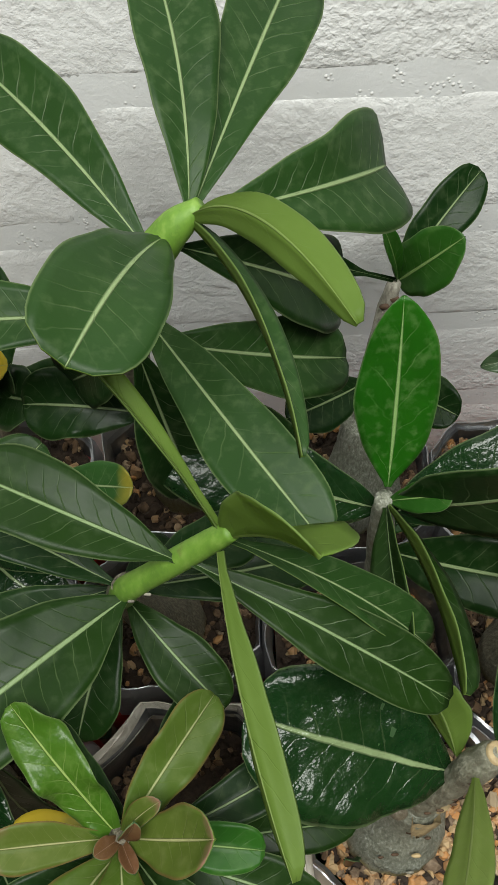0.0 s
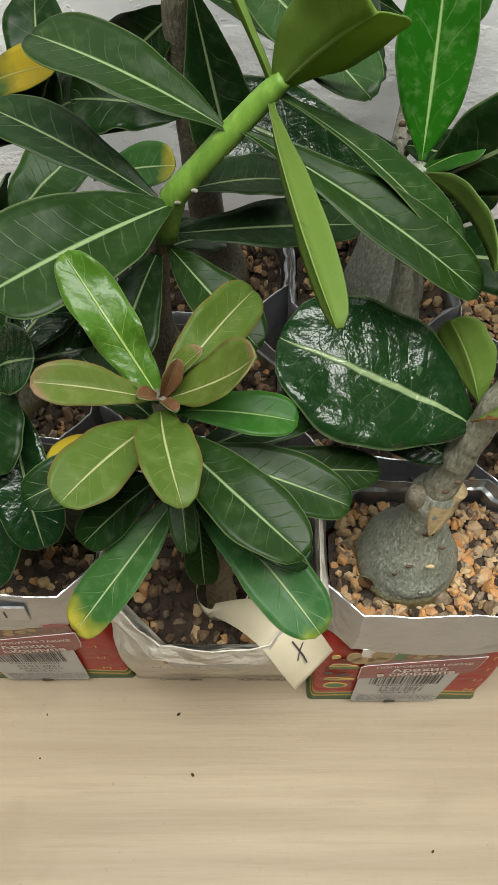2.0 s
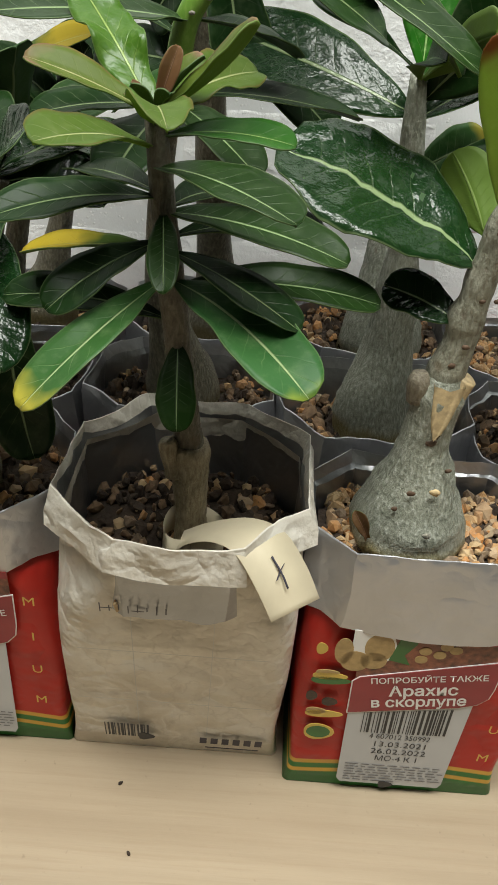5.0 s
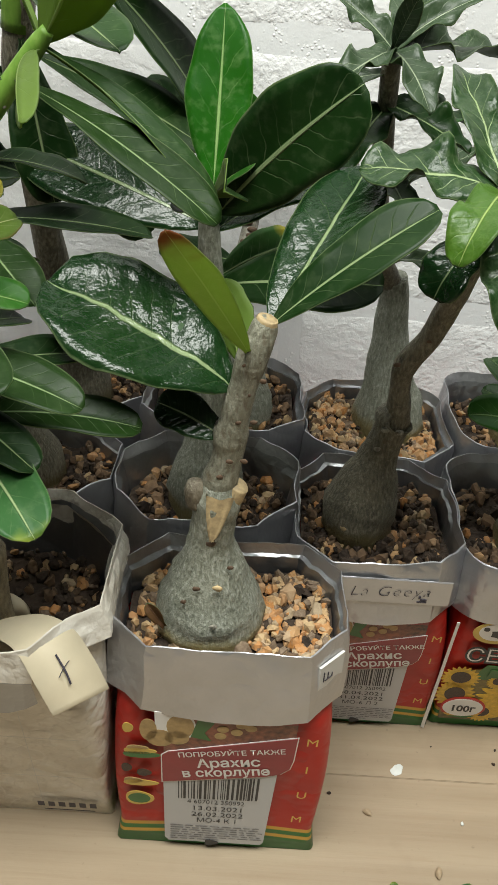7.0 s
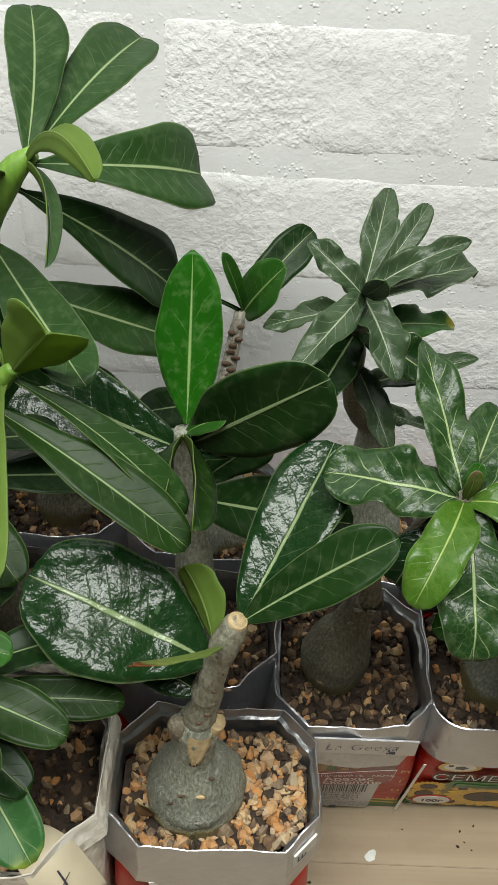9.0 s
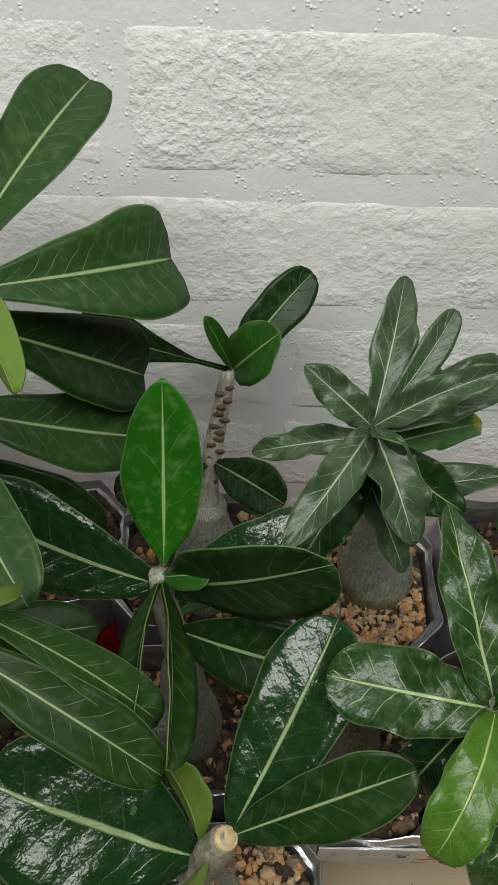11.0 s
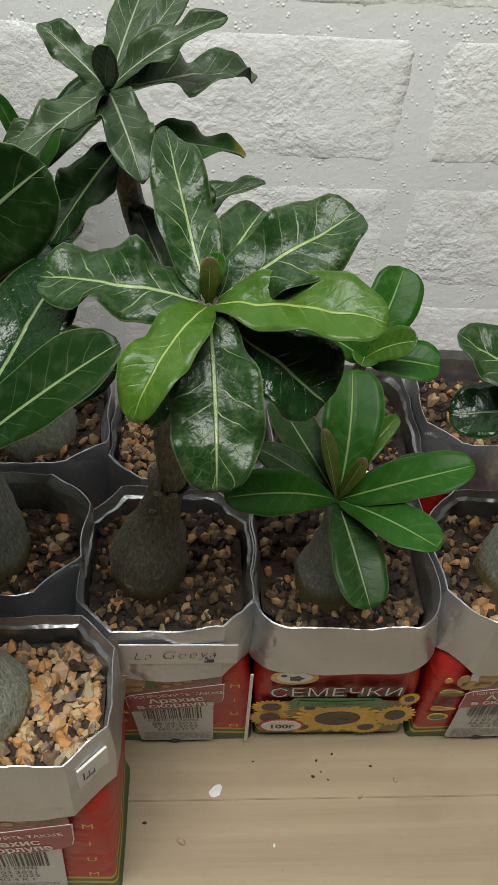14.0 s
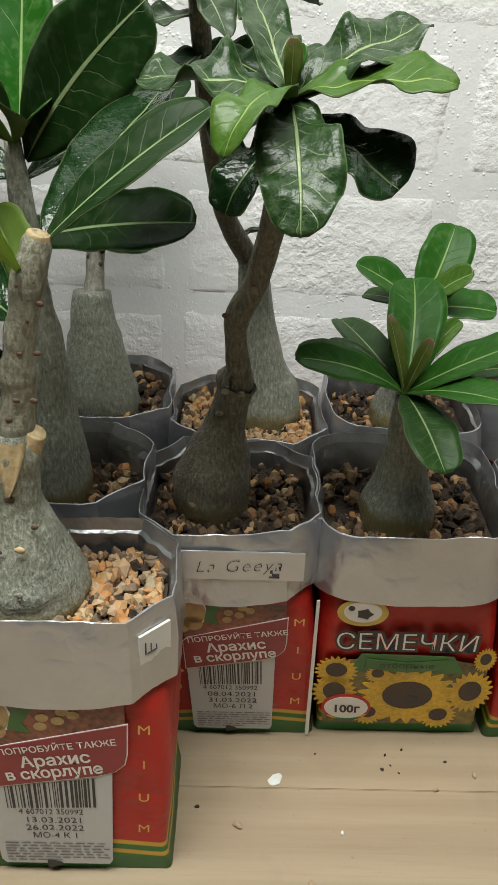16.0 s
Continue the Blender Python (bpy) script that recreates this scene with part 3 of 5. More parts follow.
def bag_pot(rim_box, foot_box, rim, cuff, soil, body, label, cut, cuff_mat, dip):
    """A food bag used as a pot: printed sides standing on a flat foot, its top turned down into a foil cuff."""
    x0, x1, y0, y1 = rim_box
    fx0, fx1, fy0, fy1 = foot_box
    root = thing("bag_pot", ((fx0 + fx1) / 2, (fy0 + fy1) / 2, 0), label, "plant pot", "bag pots on the table")
    low = rim - cuff

    def section(z, grow, corner):
        f = min(1.0, max(0.0, z / low))
        a, b = fx0 + (x0 - fx0) * f + 0.0025 * (1 - f), fx1 + (x1 - fx1) * f - 0.0025 * (1 - f)
        c, d = fy0 + (y0 - fy0) * f, fy1 + (y1 - fy1) * f
        belly = 0.002 * math.sin(f * 3.14) + 0.0045 * max(0.0, 1 - f / 0.14)
        return ring_points((a + b) / 2, (c + d) / 2, (b - a) / 2 + grow + belly, (d - c) / 2 + grow, corner)

    rings = []
    for k in range(13):
        f = k / 12
        z = 0.0005 + f * (low + 0.004)
        c = 0.003 + (cut - 0.003) * f**2.2
        ring = []
        for x, y in section(z, -0.0012 - 0.003 * f**6, c):
            amount = (0.0006 if y < fy0 + 0.012 else 0.0022) * (0.2 + f)
            ring.append(crumple((x, y, z), amount))
        rings.append(ring)
    bm = bmesh.new()
    loops = loft(bm, rings)
    bm.faces.new(loops[0][::-1])
    part("body", bm, MAT[body], root)
    top, out = [], []
    rng = random.Random(int(x0 * 9000))
    lean = [rng.uniform(-dip, dip) for _ in range(4)]

    def sway(x, y):
        u, v = (x - x0) / (x1 - x0), (y - y0) / (y1 - y0)
        return (lean[0] * (1 - u) + lean[1] * u) * (1 - v) + (lean[2] * (1 - u) + lean[3] * u) * v

    def bow(x, y):
        u, v = 2 * (x - x0) / (x1 - x0) - 1, 2 * (y - y0) / (y1 - y0) - 1
        return max(0.0, 1 - min(abs(u), abs(v)) ** 2 * 1.4)

    def wall_ring(z, grow, w, drop=0.0, kink=0.0):
        ring = []
        for x, y in round_cuff(grow):
            p = crumple((x, y, z + sway(x, y) * w - drop * bow(x, y)), 0.0022 if w < 1 or dip < 0.003 else 0.0042)
            p += Vector((noise.noise(p * 130), noise.noise(p * 130 + Vector((5, 2, 8))), 0.8 * noise.noise(Vector((x * 160, y * 160, x0 * 90))))) * kink
            ring.append(p)
        return ring

    def round_cuff(grow):
        return ring_points((x0 + x1) / 2, (y0 + y1) / 2, (x1 - x0) / 2 + grow, (y1 - y0) / 2 + grow, cut, 9)

    for z, grow, w, drop, kink in ((low, 0.0020, 0.4, 0.0055, 0.0004), (low + 0.006, 0.0018, 0.5, 0.004, 0.0004), (rim - cuff * 0.5, 0.0010, 0.7, 0.0, 0.0005), (rim - 0.004, 0.0002, 1, 0.0, 0.0006), (rim, -0.0005, 1, 0.0, 0.0006)):
        out.append(wall_ring(z, grow, w, drop, kink))
    for z, grow, w in ((rim + 0.0002, -0.0010, 1), (rim - 0.006, -0.0020, 1), (rim - 0.5 * (rim - soil), -0.0034, 0.3), (soil - 0.006, -0.0045, 0)):
        top.append(wall_ring(z, grow, w, 0.0, 0.0006 if z > rim - 0.001 else 0.0014))
    bm = bmesh.new()
    loft(bm, out + top)
    per = len(out[0])
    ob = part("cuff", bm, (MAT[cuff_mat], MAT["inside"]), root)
    # faces past the rim take the foil with the inner shade in its colour
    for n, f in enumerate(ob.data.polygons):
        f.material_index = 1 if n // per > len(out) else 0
    ob.data.set_sharp_from_angle(angle=0.45)
    return root


def gravel(cx, cy, hw, hd, z, seed, label, count=150, dark=0.5, cut=0.02):
    """Soil with small stones lying in it."""
    rng = random.Random(seed)

    def inside(x, y):
        over = max(0.0, abs(x) - (hw - cut)) + max(0.0, abs(y) - (hd - cut)) - cut
        if over > 0 and abs(x) > hw - cut and abs(y) > hd - cut:
            x, y = math.copysign(abs(x) - over / 2, x), math.copysign(abs(y) - over / 2, y)
        return x, y

    bm = bmesh.new()
    grid = []
    for j in range(15):
        row = []
        for i in range(15):
            x, y = inside((i / 7 - 1) * hw, (j / 7 - 1) * hd)
            row.append(bm.verts.new((cx + x, cy + y, z - 0.003 + 0.004 * noise.noise(Vector((x * 90 + seed, y * 90, seed))))))
        grid.append(row)
    for j in range(14):
        for i in range(14):
            bm.faces.new((grid[j][i], grid[j][i + 1], grid[j + 1][i + 1], grid[j + 1][i])).material_index = 1
    for _ in range(count):
        r = rng.uniform(0.0012, 0.0036) * (1 if rng.random() > 0.18 else 1.35)
        x, y = inside(rng.uniform(-1, 1) * (hw - r), rng.uniform(-1, 1) * (hd - r))
        m = Matrix.Translation((cx + x, cy + y, z - 0.0024 + rng.uniform(0, 0.003) + 0.002 * noise.noise(Vector((x * 90 + seed, y * 90, seed))))) @ Euler([rng.uniform(0, 6) for _ in range(3)]).to_matrix().to_4x4() @ Matrix.Diagonal((r * rng.uniform(0.9, 1.6), r, r * rng.uniform(0.5, 0.9), 1))
        made = bmesh.ops.create_icosphere(bm, subdivisions=1, radius=1, matrix=m)["verts"]
        pick = rng.random()
        slot = 1 if pick < dark * 0.35 else 2 if pick < dark * 0.7 else 0
        for v in made:
            v.co += Vector((rng.uniform(-1, 1), rng.uniform(-1, 1), rng.uniform(-1, 1))) * r * 0.2
            for f in v.link_faces:
                f.material_index = slot
    ob = part("potting_gravel", bm, (MAT["gravel"], MAT["soil"], MAT["crumb"]), None, label, smooth=False)
    return tagged(ob, label, "gravel", kind="stuff")


RED = "red printed food bag with matt silver cuff"
POTS = {
    # key: centre of the soil, half sizes, rim height, cuff, soil height, body, label
    "a": (0.1735, 0.186, 0.0535, 0.0385, 0.155, 0.036, 0.141, "red", RED + ", in the front row"),
    "w": (0.067, 0.184, 0.0530, 0.0550, 0.170, 0.012, 0.133, "carton", "crumpled cream carton bag with silver inside"),
    "l": (-0.041, 0.202, 0.0520, 0.0440, 0.157, 0.030, 0.138, "red", RED + ", beside the cream bag"),
    "m": (0.156, 0.276, 0.0500, 0.0390, 0.157, 0.052, 0.137, "red", "grey foil bag with handwriting"),
    "lg": (0.2485, 0.264, 0.0445, 0.0480, 0.152, 0.034, 0.139, "red", RED + " and a handwritten label"),
    "sd": (0.340, 0.268, 0.0475, 0.0500, 0.152, 0.034, 0.137, "red", "sunflower seed bag with silver cuff"),
    "r": (0.434, 0.264, 0.0455, 0.0470, 0.156, 0.038, 0.138, "red", RED + ", beside the seed bag"),
    "m2": (0.054, 0.292, 0.0510, 0.0400, 0.153, 0.045, 0.138, "red", "silver foil bag of a leaning plant"),
    "lm": (-0.051, 0.294, 0.0500, 0.0420, 0.152, 0.045, 0.138, "red", "silver foil bag in the middle row"),
    "kk": (0.160, 0.374, 0.0500, 0.0480, 0.157, 0.052, 0.145, "red", "bluish silver foil bag near the wall"),
    "bk": (0.2575, 0.366, 0.0460, 0.0470, 0.148, 0.040, 0.138, "red", "silver foil bag full of gravel, near the wall"),
    "bs": (0.353, 0.374, 0.0460, 0.0480, 0.152, 0.040, 0.138, "red", "silver foil bag of a small plant near the wall"),
    "rb": (0.448, 0.386, 0.0460, 0.0460, 0.165, 0.040, 0.142, "red", "tall silver foil bag near the wall"),
    "tb": (0.060, 0.388, 0.0500, 0.0440, 0.152, 0.040, 0.138, "red", "silver foil bag of the tallest plant"),
    "lb": (-0.046, 0.388, 0.0500, 0.0440, 0.152, 0.040, 0.138, "red", "silver foil bag near the wall"),
}
FEET = {"a": (0.121, 0.225, 0.154, 0.226), "w": (0.012, 0.116, 0.168, 0.238), "l": (-0.092, 0.011, 0.168, 0.242), "lg": (0.211, 0.299, 0.240, 0.312), "sd": (0.3015, 0.394, 0.243, 0.318), "r": (0.398, 0.488, 0.240, 0.312)}
CUTS = {"a": 0.018, "w": 0.028, "sd": 0.0172, "lg": 0.0178, "bs": 0.0172}
ROOT = {}
for i, (key, (cx, cy, hw, hd, rim, cuff, soil, body, label)) in enumerate(POTS.items()):
    box = (cx - hw, cx + hw, cy - hd, cy + hd)
    foot = FEET.get(key, (box[0] + 0.002, box[1] - 0.002, box[2] + 0.010, box[3] - 0.002))
    ROOT[key] = bag_pot(box, foot, rim, cuff, soil, body, label, CUTS.get(key, 0.0178 + 0.0012 * (i % 4)), "carton" if key == "w" else "cuff", 0.004 if key != "a" else 0.002)
    gravel(cx, cy, hw - 0.005, hd - 0.005, soil, i + 3, "orange and tan gravel over dark soil in a bag", 620 if key in ("a", "bk") else 400 if key in ("w", "lg", "sd") else 300, 0.16 if key in ("a", "bk") else 1.05, 0.03 if key == "w" else 0.02)


# ---- prints on the bags ----
class Front:
    """The printed front of a bag: u runs across it, v up from the ground, both 0 to 1."""

    def __init__(self, key):
        cx, cy, hw, hd, rim, cuff = POTS[key][:6]
        x0, x1, y0, _ = FEET[key]
        self.root, self.low = ROOT[key], rim - cuff
        self.foot, self.top = (x0 + 0.002, x1 - 0.002, y0), (cx - hw, cx + hw, cy - hd)

    def at(self, u, v, layer):
        a = [p + (q - p) * v for p, q in zip(self.foot, self.top)]
        belly = 0.0
        return Vector((a[0] + (a[1] - a[0]) * u, a[2] - 0.0013 - 0.00025 * layer - belly, v * self.low))

    def shape(self, name, material, outline, layer, label="", on=None):
        bm = bmesh.new()
        front = [bm.verts.new(self.at(u, v, layer)) for u, v in outline]
        back = [bm.verts.new(self.at(u, v, layer - 1.2)) for u, v in outline]
        bm.faces.new(front)
        n = len(front)
        for k in range(n):
            bm.faces.new((front[k], back[k], back[(k + 1) % n], front[(k + 1) % n]))
        bmesh.ops.recalc_face_normals(bm, faces=bm.faces)
        return part(name, bm, MAT[material], on or self.root, label, smooth=False)

    def bars(self, name, material, rows, layer, label=""):
        bm = bmesh.new()
        for u0, v0, u1, v1 in rows:
            bm.faces.new([bm.verts.new(self.at(u, v, layer)) for u, v in ((u0, v0), (u1, v0), (u1, v1), (u0, v1))])
        return tagged(part(name, bm, MAT[material], self.root, label, smooth=False), kind="stuff")

    def letter(self, text, u, v, size, material, layer, slope=0.0, label="", squeeze=1.0, bold=0.0, shear=0.0, on=None):
        """Words with their centre at u, v; size is the letters' height in metres."""
        d = bpy.data.curves.new("lettering", "FONT")
        d.body, d.size, d.align_x, d.align_y, d.offset, d.shear = text, size, "CENTER", "CENTER", bold, shear
        d.resolution_u = 3
        tmp = bpy.data.objects.new("lettering", d)
        mesh = bpy.data.meshes.new_from_object(tmp)
        bpy.data.objects.remove(tmp)
        bpy.data.curves.remove(d)
        wide, tall = self.top[1] - self.top[0], self.low
        c, sn = math.cos(slope), math.sin(slope)
        for w in mesh.vertices:
            x, z = w.co.x * squeeze, w.co.y
            x, z = x * c - z * sn, x * sn + z * c
            w.co = self.at(u + x / wide, v + z / tall, layer) - ORIGIN[self.root]
        mesh.materials.clear()
        mesh.materials.append(MAT[material])
        ob = new("lettering", mesh)
        ob.parent = on or self.root
        return tagged(ob, label)


def oval(u, v, ru, rv, n=24, wob=0.0, teeth=0):
    return [(u + ru * (1 + wob * math.cos(teeth * a)) * math.cos(a), v + rv * (1 + wob * math.cos(teeth * a)) * math.sin(a)) for a in (2 * math.pi * k / n for k in range(n))]


def peanut_print(key, dates, seed):
    f = Front(key)
    f.shape("photo_print", "nut_field", [(0.24, 0.66), (0.82, 0.80), (0.82, 0.985), (0.24, 0.985)], 0, "dark printed picture of peanuts")
    f.shape("photo_corner_print", "white_print", [(0.205, 0.83), (0.30, 0.80), (0.40, 0.86), (0.36, 0.985), (0.205, 0.985)], 0.6, "white printed corner")
    for u, v, ru, rv in ((0.175, 0.87, 0.035, 0.075), (0.225, 0.82, 0.055, 0.06), (0.315, 0.90, 0.055, 0.08), (0.30, 0.83, 0.05, 0.05)):
        f.shape("nut_print", "nut", oval(u, v, ru, rv, 20, 0.10, 2), 1, "tan printed nut")
    f.shape("leaf_print", "green_print", [(0.36, 0.84), (0.40, 0.985), (0.47, 0.985), (0.46, 0.93), (0.42, 0.87), (0.45, 0.82)], 1, "green printed leaf")
    for u, v in ((0.50, 0.90), (0.56, 0.885), (0.62, 0.915), (0.49, 0.855), (0.58, 0.93)):
        f.shape("nut_print", "nut", oval(u, v, 0.026, 0.02), 1, "tan printed nut")
    f.shape("banner_top_print", "maroon", [(0.50, 0.945), (0.82, 0.955), (0.82, 0.985), (0.47, 0.985)], 1.2)
    panel = f.shape("panel_print", "grey_panel", [(0.235, 0.085), (0.255, 0.06), (0.735, 0.06), (0.75, 0.085), (0.765, 0.66), (0.235, 0.60)], 0.5, "silver grey printed panel")
    edge = [(0.232, 0.525), (0.70, 0.600), (0.775, 0.625), (0.815, 0.665), (0.825, 0.72), (0.828, 0.872), (0.26, 0.735), (0.232, 0.71)]
    f.shape("banner_edge_print", "white_print", [((u - 0.53) * 1.018 + 0.53, (v - 0.7) * 1.04 + 0.70) for u, v in edge], 1.5)
    banner = f.shape("banner_print", "maroon", edge, 2.5, "maroon printed banner with white words")
    f.letter("ПОПРОБУЙТЕ ТАКЖЕ", 0.545, 0.752, 0.0053, "white_print", 3.5, 0.155, squeeze=0.92, bold=0.00008, on=banner)
    f.letter("Арахис", 0.535, 0.685, 0.0096, "white_print", 3.5, 0.145, squeeze=0.92, bold=0.00022, on=banner)
    f.letter("в скорлупе", 0.525, 0.618, 0.0092, "white_print", 3.5, 0.145, squeeze=0.88, bold=0.00022, on=banner)
    rng = random.Random(seed)
    u, rows = 0.305, []
    while u < 0.685:
        w = rng.choice((0.004, 0.004, 0.008, 0.012))
        rows.append((u, 0.405 + (u - 0.3) * 0.03, u + w, 0.53 + (u - 0.3) * 0.14))
        u += w + rng.choice((0.005, 0.006, 0.011))
    f.bars("barcode", "black_print", rows, 1.6, "black barcode")
    f.letter("4 607012 350992", 0.49, 0.385, 0.0052, "black_print", 1.6, squeeze=0.82, on=panel)
    for n, line in enumerate(dates):
        f.letter(line, 0.50, 0.335 - 0.047 * n, 0.0056, "black_print", 1.6, squeeze=1.12 if n < 2 else 0.95, on=panel)
    rows = []
    for k in range(7):
        u = 0.265
        while u < (0.72 if k < 6 else 0.5):
            w = rng.uniform(0.02, 0.07)
            rows.append((u, 0.19 - 0.018 * k, min(0.74, u + w), 0.1955 - 0.018 * k))
            u += w + 0.012
    f.bars("small_print", "fine_print", rows, 1.6, "lines of small print")
    for n, letter in enumerate("MIUM"):
        f.letter(letter, 0.895, 0.845 - 0.185 * n, 0.0080, "gold_print", 0.8)
    for u, v, ru, rv, ink in ((0.085, 0.875, 0.024, 0.03, "gold_print"), (0.135, 0.70, 0.085, 0.022, "green_print"), (0.13, 0.725, 0.075, 0.02, "gold_print"), (0.12, 0.745, 0.05, 0.016, "nut"), (0.065, 0.605, 0.025, 0.028, "seed_print"), (0.145, 0.575, 0.035, 0.024, "seed_print"), (0.125, 0.50, 0.085, 0.022, "gold_print"), (0.09, 0.515, 0.045, 0.02, "nut"), (0.115, 0.385, 0.07, 0.05, "gold_print")):
        f.shape("emblem_print", ink, oval(u, v, ru, rv, 18, 0.06, 3), 0.8, "small printed emblem")
    f.shape("emblem_core_print", "green_print", oval(0.115, 0.385, 0.055, 0.036, 18), 1.2, "small printed emblem")
    f.shape("drain_hole", "black_print", oval(0.475, 0.062, 0.035, 0.022, 14, 0.2, 3), 2.2, "torn drain hole")


peanut_print("a", ("13.03.2021", "26.02.2022", "МО-4 К 1"), 3)
peanut_print("lg", ("08.04.2021", "31.03.2022", "МО-6 Л 2"), 4)
peanut_print("l", ("13.03.2021", "26.02.2022", "МО-4 К 1"), 5)
peanut_print("r", ("13.03.2021", "26.02.2022", "МО-4 К 1"), 6)

f = Front("sd")
f.shape("field_print", "field_print", [(0.02, 0.10), (0.97, 0.10), (0.97, 0.56), (0.70, 0.60), (0.30, 0.60), (0.02, 0.56)], 0.9, "brown and yellow printed sunflower field")
f.shape("grass_print", "green_print", [(0.16, 0.50), (0.84, 0.50), (0.76, 0.62), (0.24, 0.63)], 1.1)
for u, v, ru, rv in ((0.30, 0.18, 0.10, 0.09), (0.74, 0.17, 0.11, 0.10), (0.34, 0.48, 0.07, 0.06), (0.10, 0.50, 0.12, 0.10), (0.09, 0.34, 0.13, 0.13), (0.90, 0.36, 0.13, 0.15), (0.94, 0.60, 0.06, 0.08), (0.53, 0.32, 0.29, 0.21)):
    big = ru > 0.2
    petals = f.shape("flower_print", "petal_print", oval(u, v, ru * 0.95, rv * 0.95, 126, 0.12, 21), 1.8 if big else 1.2, "yellow printed sunflower")
    f.shape("seed_head_print", "seed_print", oval(u, v + 0.01, ru * 0.52, rv * 0.50), 2.8 if big else 2.0, on=petals)
f.shape("ribbon_print", "green_print", [(0.26, 0.53), (0.50, 0.505), (0.74, 0.53), (0.73, 0.60), (0.50, 0.575), (0.27, 0.60)], 3.2, "green printed ribbon")
f.letter("отборные", 0.50, 0.553, 0.0058, "black_print", 3.8, squeeze=1.1)
f.shape("badge_edge_print", "red", oval(0.165, 0.225, 0.152, 0.105), 3.2)
badge = f.shape("badge_print", "white_print", oval(0.165, 0.225, 0.135, 0.085), 3.8, "white oval weight badge")
f.letter("100г", 0.165, 0.215, 0.0098, "black_print", 4.5, squeeze=0.85, bold=0.0003, on=badge)
f.letter("СЕМЕЧКИ", 0.488, 0.706, 0.0182, "black_print", 1.2, squeeze=0.84, bold=0.0015)
f.letter("СЕМЕЧКИ", 0.485, 0.708, 0.0182, "white_print", 2.0, squeeze=0.84, bold=-0.0002)
f.shape("mark_edge_print", "gold_print", oval(0.23, 0.90, 0.135, 0.085), 0.6)
f.shape("mark_print", "white_print", oval(0.23, 0.905, 0.10, 0.065), 1.2, "white printed round mark")
f.shape("mark_spot_print", "black_print", oval(0.24, 0.895, 0.04, 0.03, 15, 0.2, 5), 1.8)
f.shape("mark_spot_print", "black_print", oval(0.17, 0.93, 0.018, 0.016, 10), 1.8)
f.shape("drain_hole", "black_print", oval(0.56, 0.30, 0.04, 0.03, 14, 0.2, 3), 3.6, "torn drain hole")

seam = Front("lg")
seam.shape("side_seam", "white_print", [(0.975, 0.03), (1.0, 0.02), (1.0, 0.99), (0.982, 0.99)], 0.8, "pale folded seam")

f = Front("w")
f.bars("crease", "paper_label", [(0.10, 0.62, 0.90, 0.624), (0.06, 0.34, 0.94, 0.344), (0.33, 0.1, 0.334, 0.80), (0.66, 0.1, 0.663, 0.80)], 0.2, "pale fold lines")
f.bars("handwriting", "ink", [(0.22 + 0.036 * k, 0.825 + 0.006 * (k % 3), 0.2245 + 0.036 * k, 0.865 - 0.008 * (k % 2)) for k in range(8)] + [(0.22, 0.842, 0.27, 0.846), (0.34, 0.835, 0.39, 0.839)], 7.0, "short handwritten word in ink")
f.bars("barcode", "black_print", [(0.16 + 0.016 * k, 0.10, 0.166 + 0.016 * k + 0.004 * (k % 3), 0.185) for k in range(14)], 0.4, "faded barcode")
f.bars("small_print", "ink", [(0.63 + 0.055 * k, 0.085, 0.665 + 0.055 * k, 0.125) for k in range(6)] + [(0.66, 0.055, 0.93, 0.063)], 0.4, "small printed marks")
f.shape("drain_hole", "black_print", oval(0.36, 0.105, 0.04, 0.022, 14, 0.2, 3), 0.9, "torn drain hole")


def cuff_label(key, u0, u1, z0, z1, text, size):
    """A paper label taped to a cuff, with handwriting."""
    cx, cy, hw, hd = POTS[key][:4]
    x0, x1, y = cx - hw + 2 * hw * u0, cx - hw + 2 * hw * u1, cy - hd - 0.0026
    paper = part("paper_label", box_bm((x0, y + 0.0003, z0), (x1, y + 0.0014, z1), 0.0003), MAT["clear_tape"], ROOT[key], "worn label under clear tape", smooth=False)
    if not text:
        for n in range(9):
            u, h = x0 + (x1 - x0) * (0.1 + 0.09 * n), (0.4 + 0.25 * ((n * 7) % 3)) * (z1 - z0) * 0.5
            part("handwriting", box_bm((u, y - 0.0001, (z0 + z1) / 2 - h / 2), (u + 0.0007 + 0.0009 * (n % 2), y + 0.0004, (z0 + z1) / 2 + h / 2)), MAT["ink"], paper, "faint ink stroke", smooth=False)
        return
    d = bpy.data.curves.new("handwriting", "FONT")
    d.body, d.size, d.align_x, d.align_y, d.shear, d.offset, d.space_character = text, size, "CENTER", "CENTER", 0.25, -0.00022, 1.15
    tmp = bpy.data.objects.new("handwriting", d)
    mesh = bpy.data.meshes.new_from_object(tmp)
    bpy.data.objects.remove(tmp)
    for w in mesh.vertices:
        w.co = Vector(((x0 + x1) / 2 + w.co.x - 0.002, y - 0.0001, (z0 + z1) / 2 + w.co.y + 0.05 * w.co.x)) - ORIGIN[ROOT[key]]
    mesh.materials.clear()
    mesh.materials.append(MAT["ink"])
    ob = new("handwriting", mesh)
    ob.parent = paper
    tagged(ob, "handwritten name in dark ink")
    for dx, dz, w, h in ((0.0150, 0.0030, 0.0034, 0.0012), (0.0165, 0.0018, 0.0050, 0.0007), (0.0160, 0.0045, 0.0012, 0.0016)):
        part("smudge", box_bm((x1 - dx, y - 0.0001, z0 + dz), (x1 - dx + w, y + 0.0004, z0 + dz + h)), MAT["ink"], paper, "dark smudge", smooth=False)


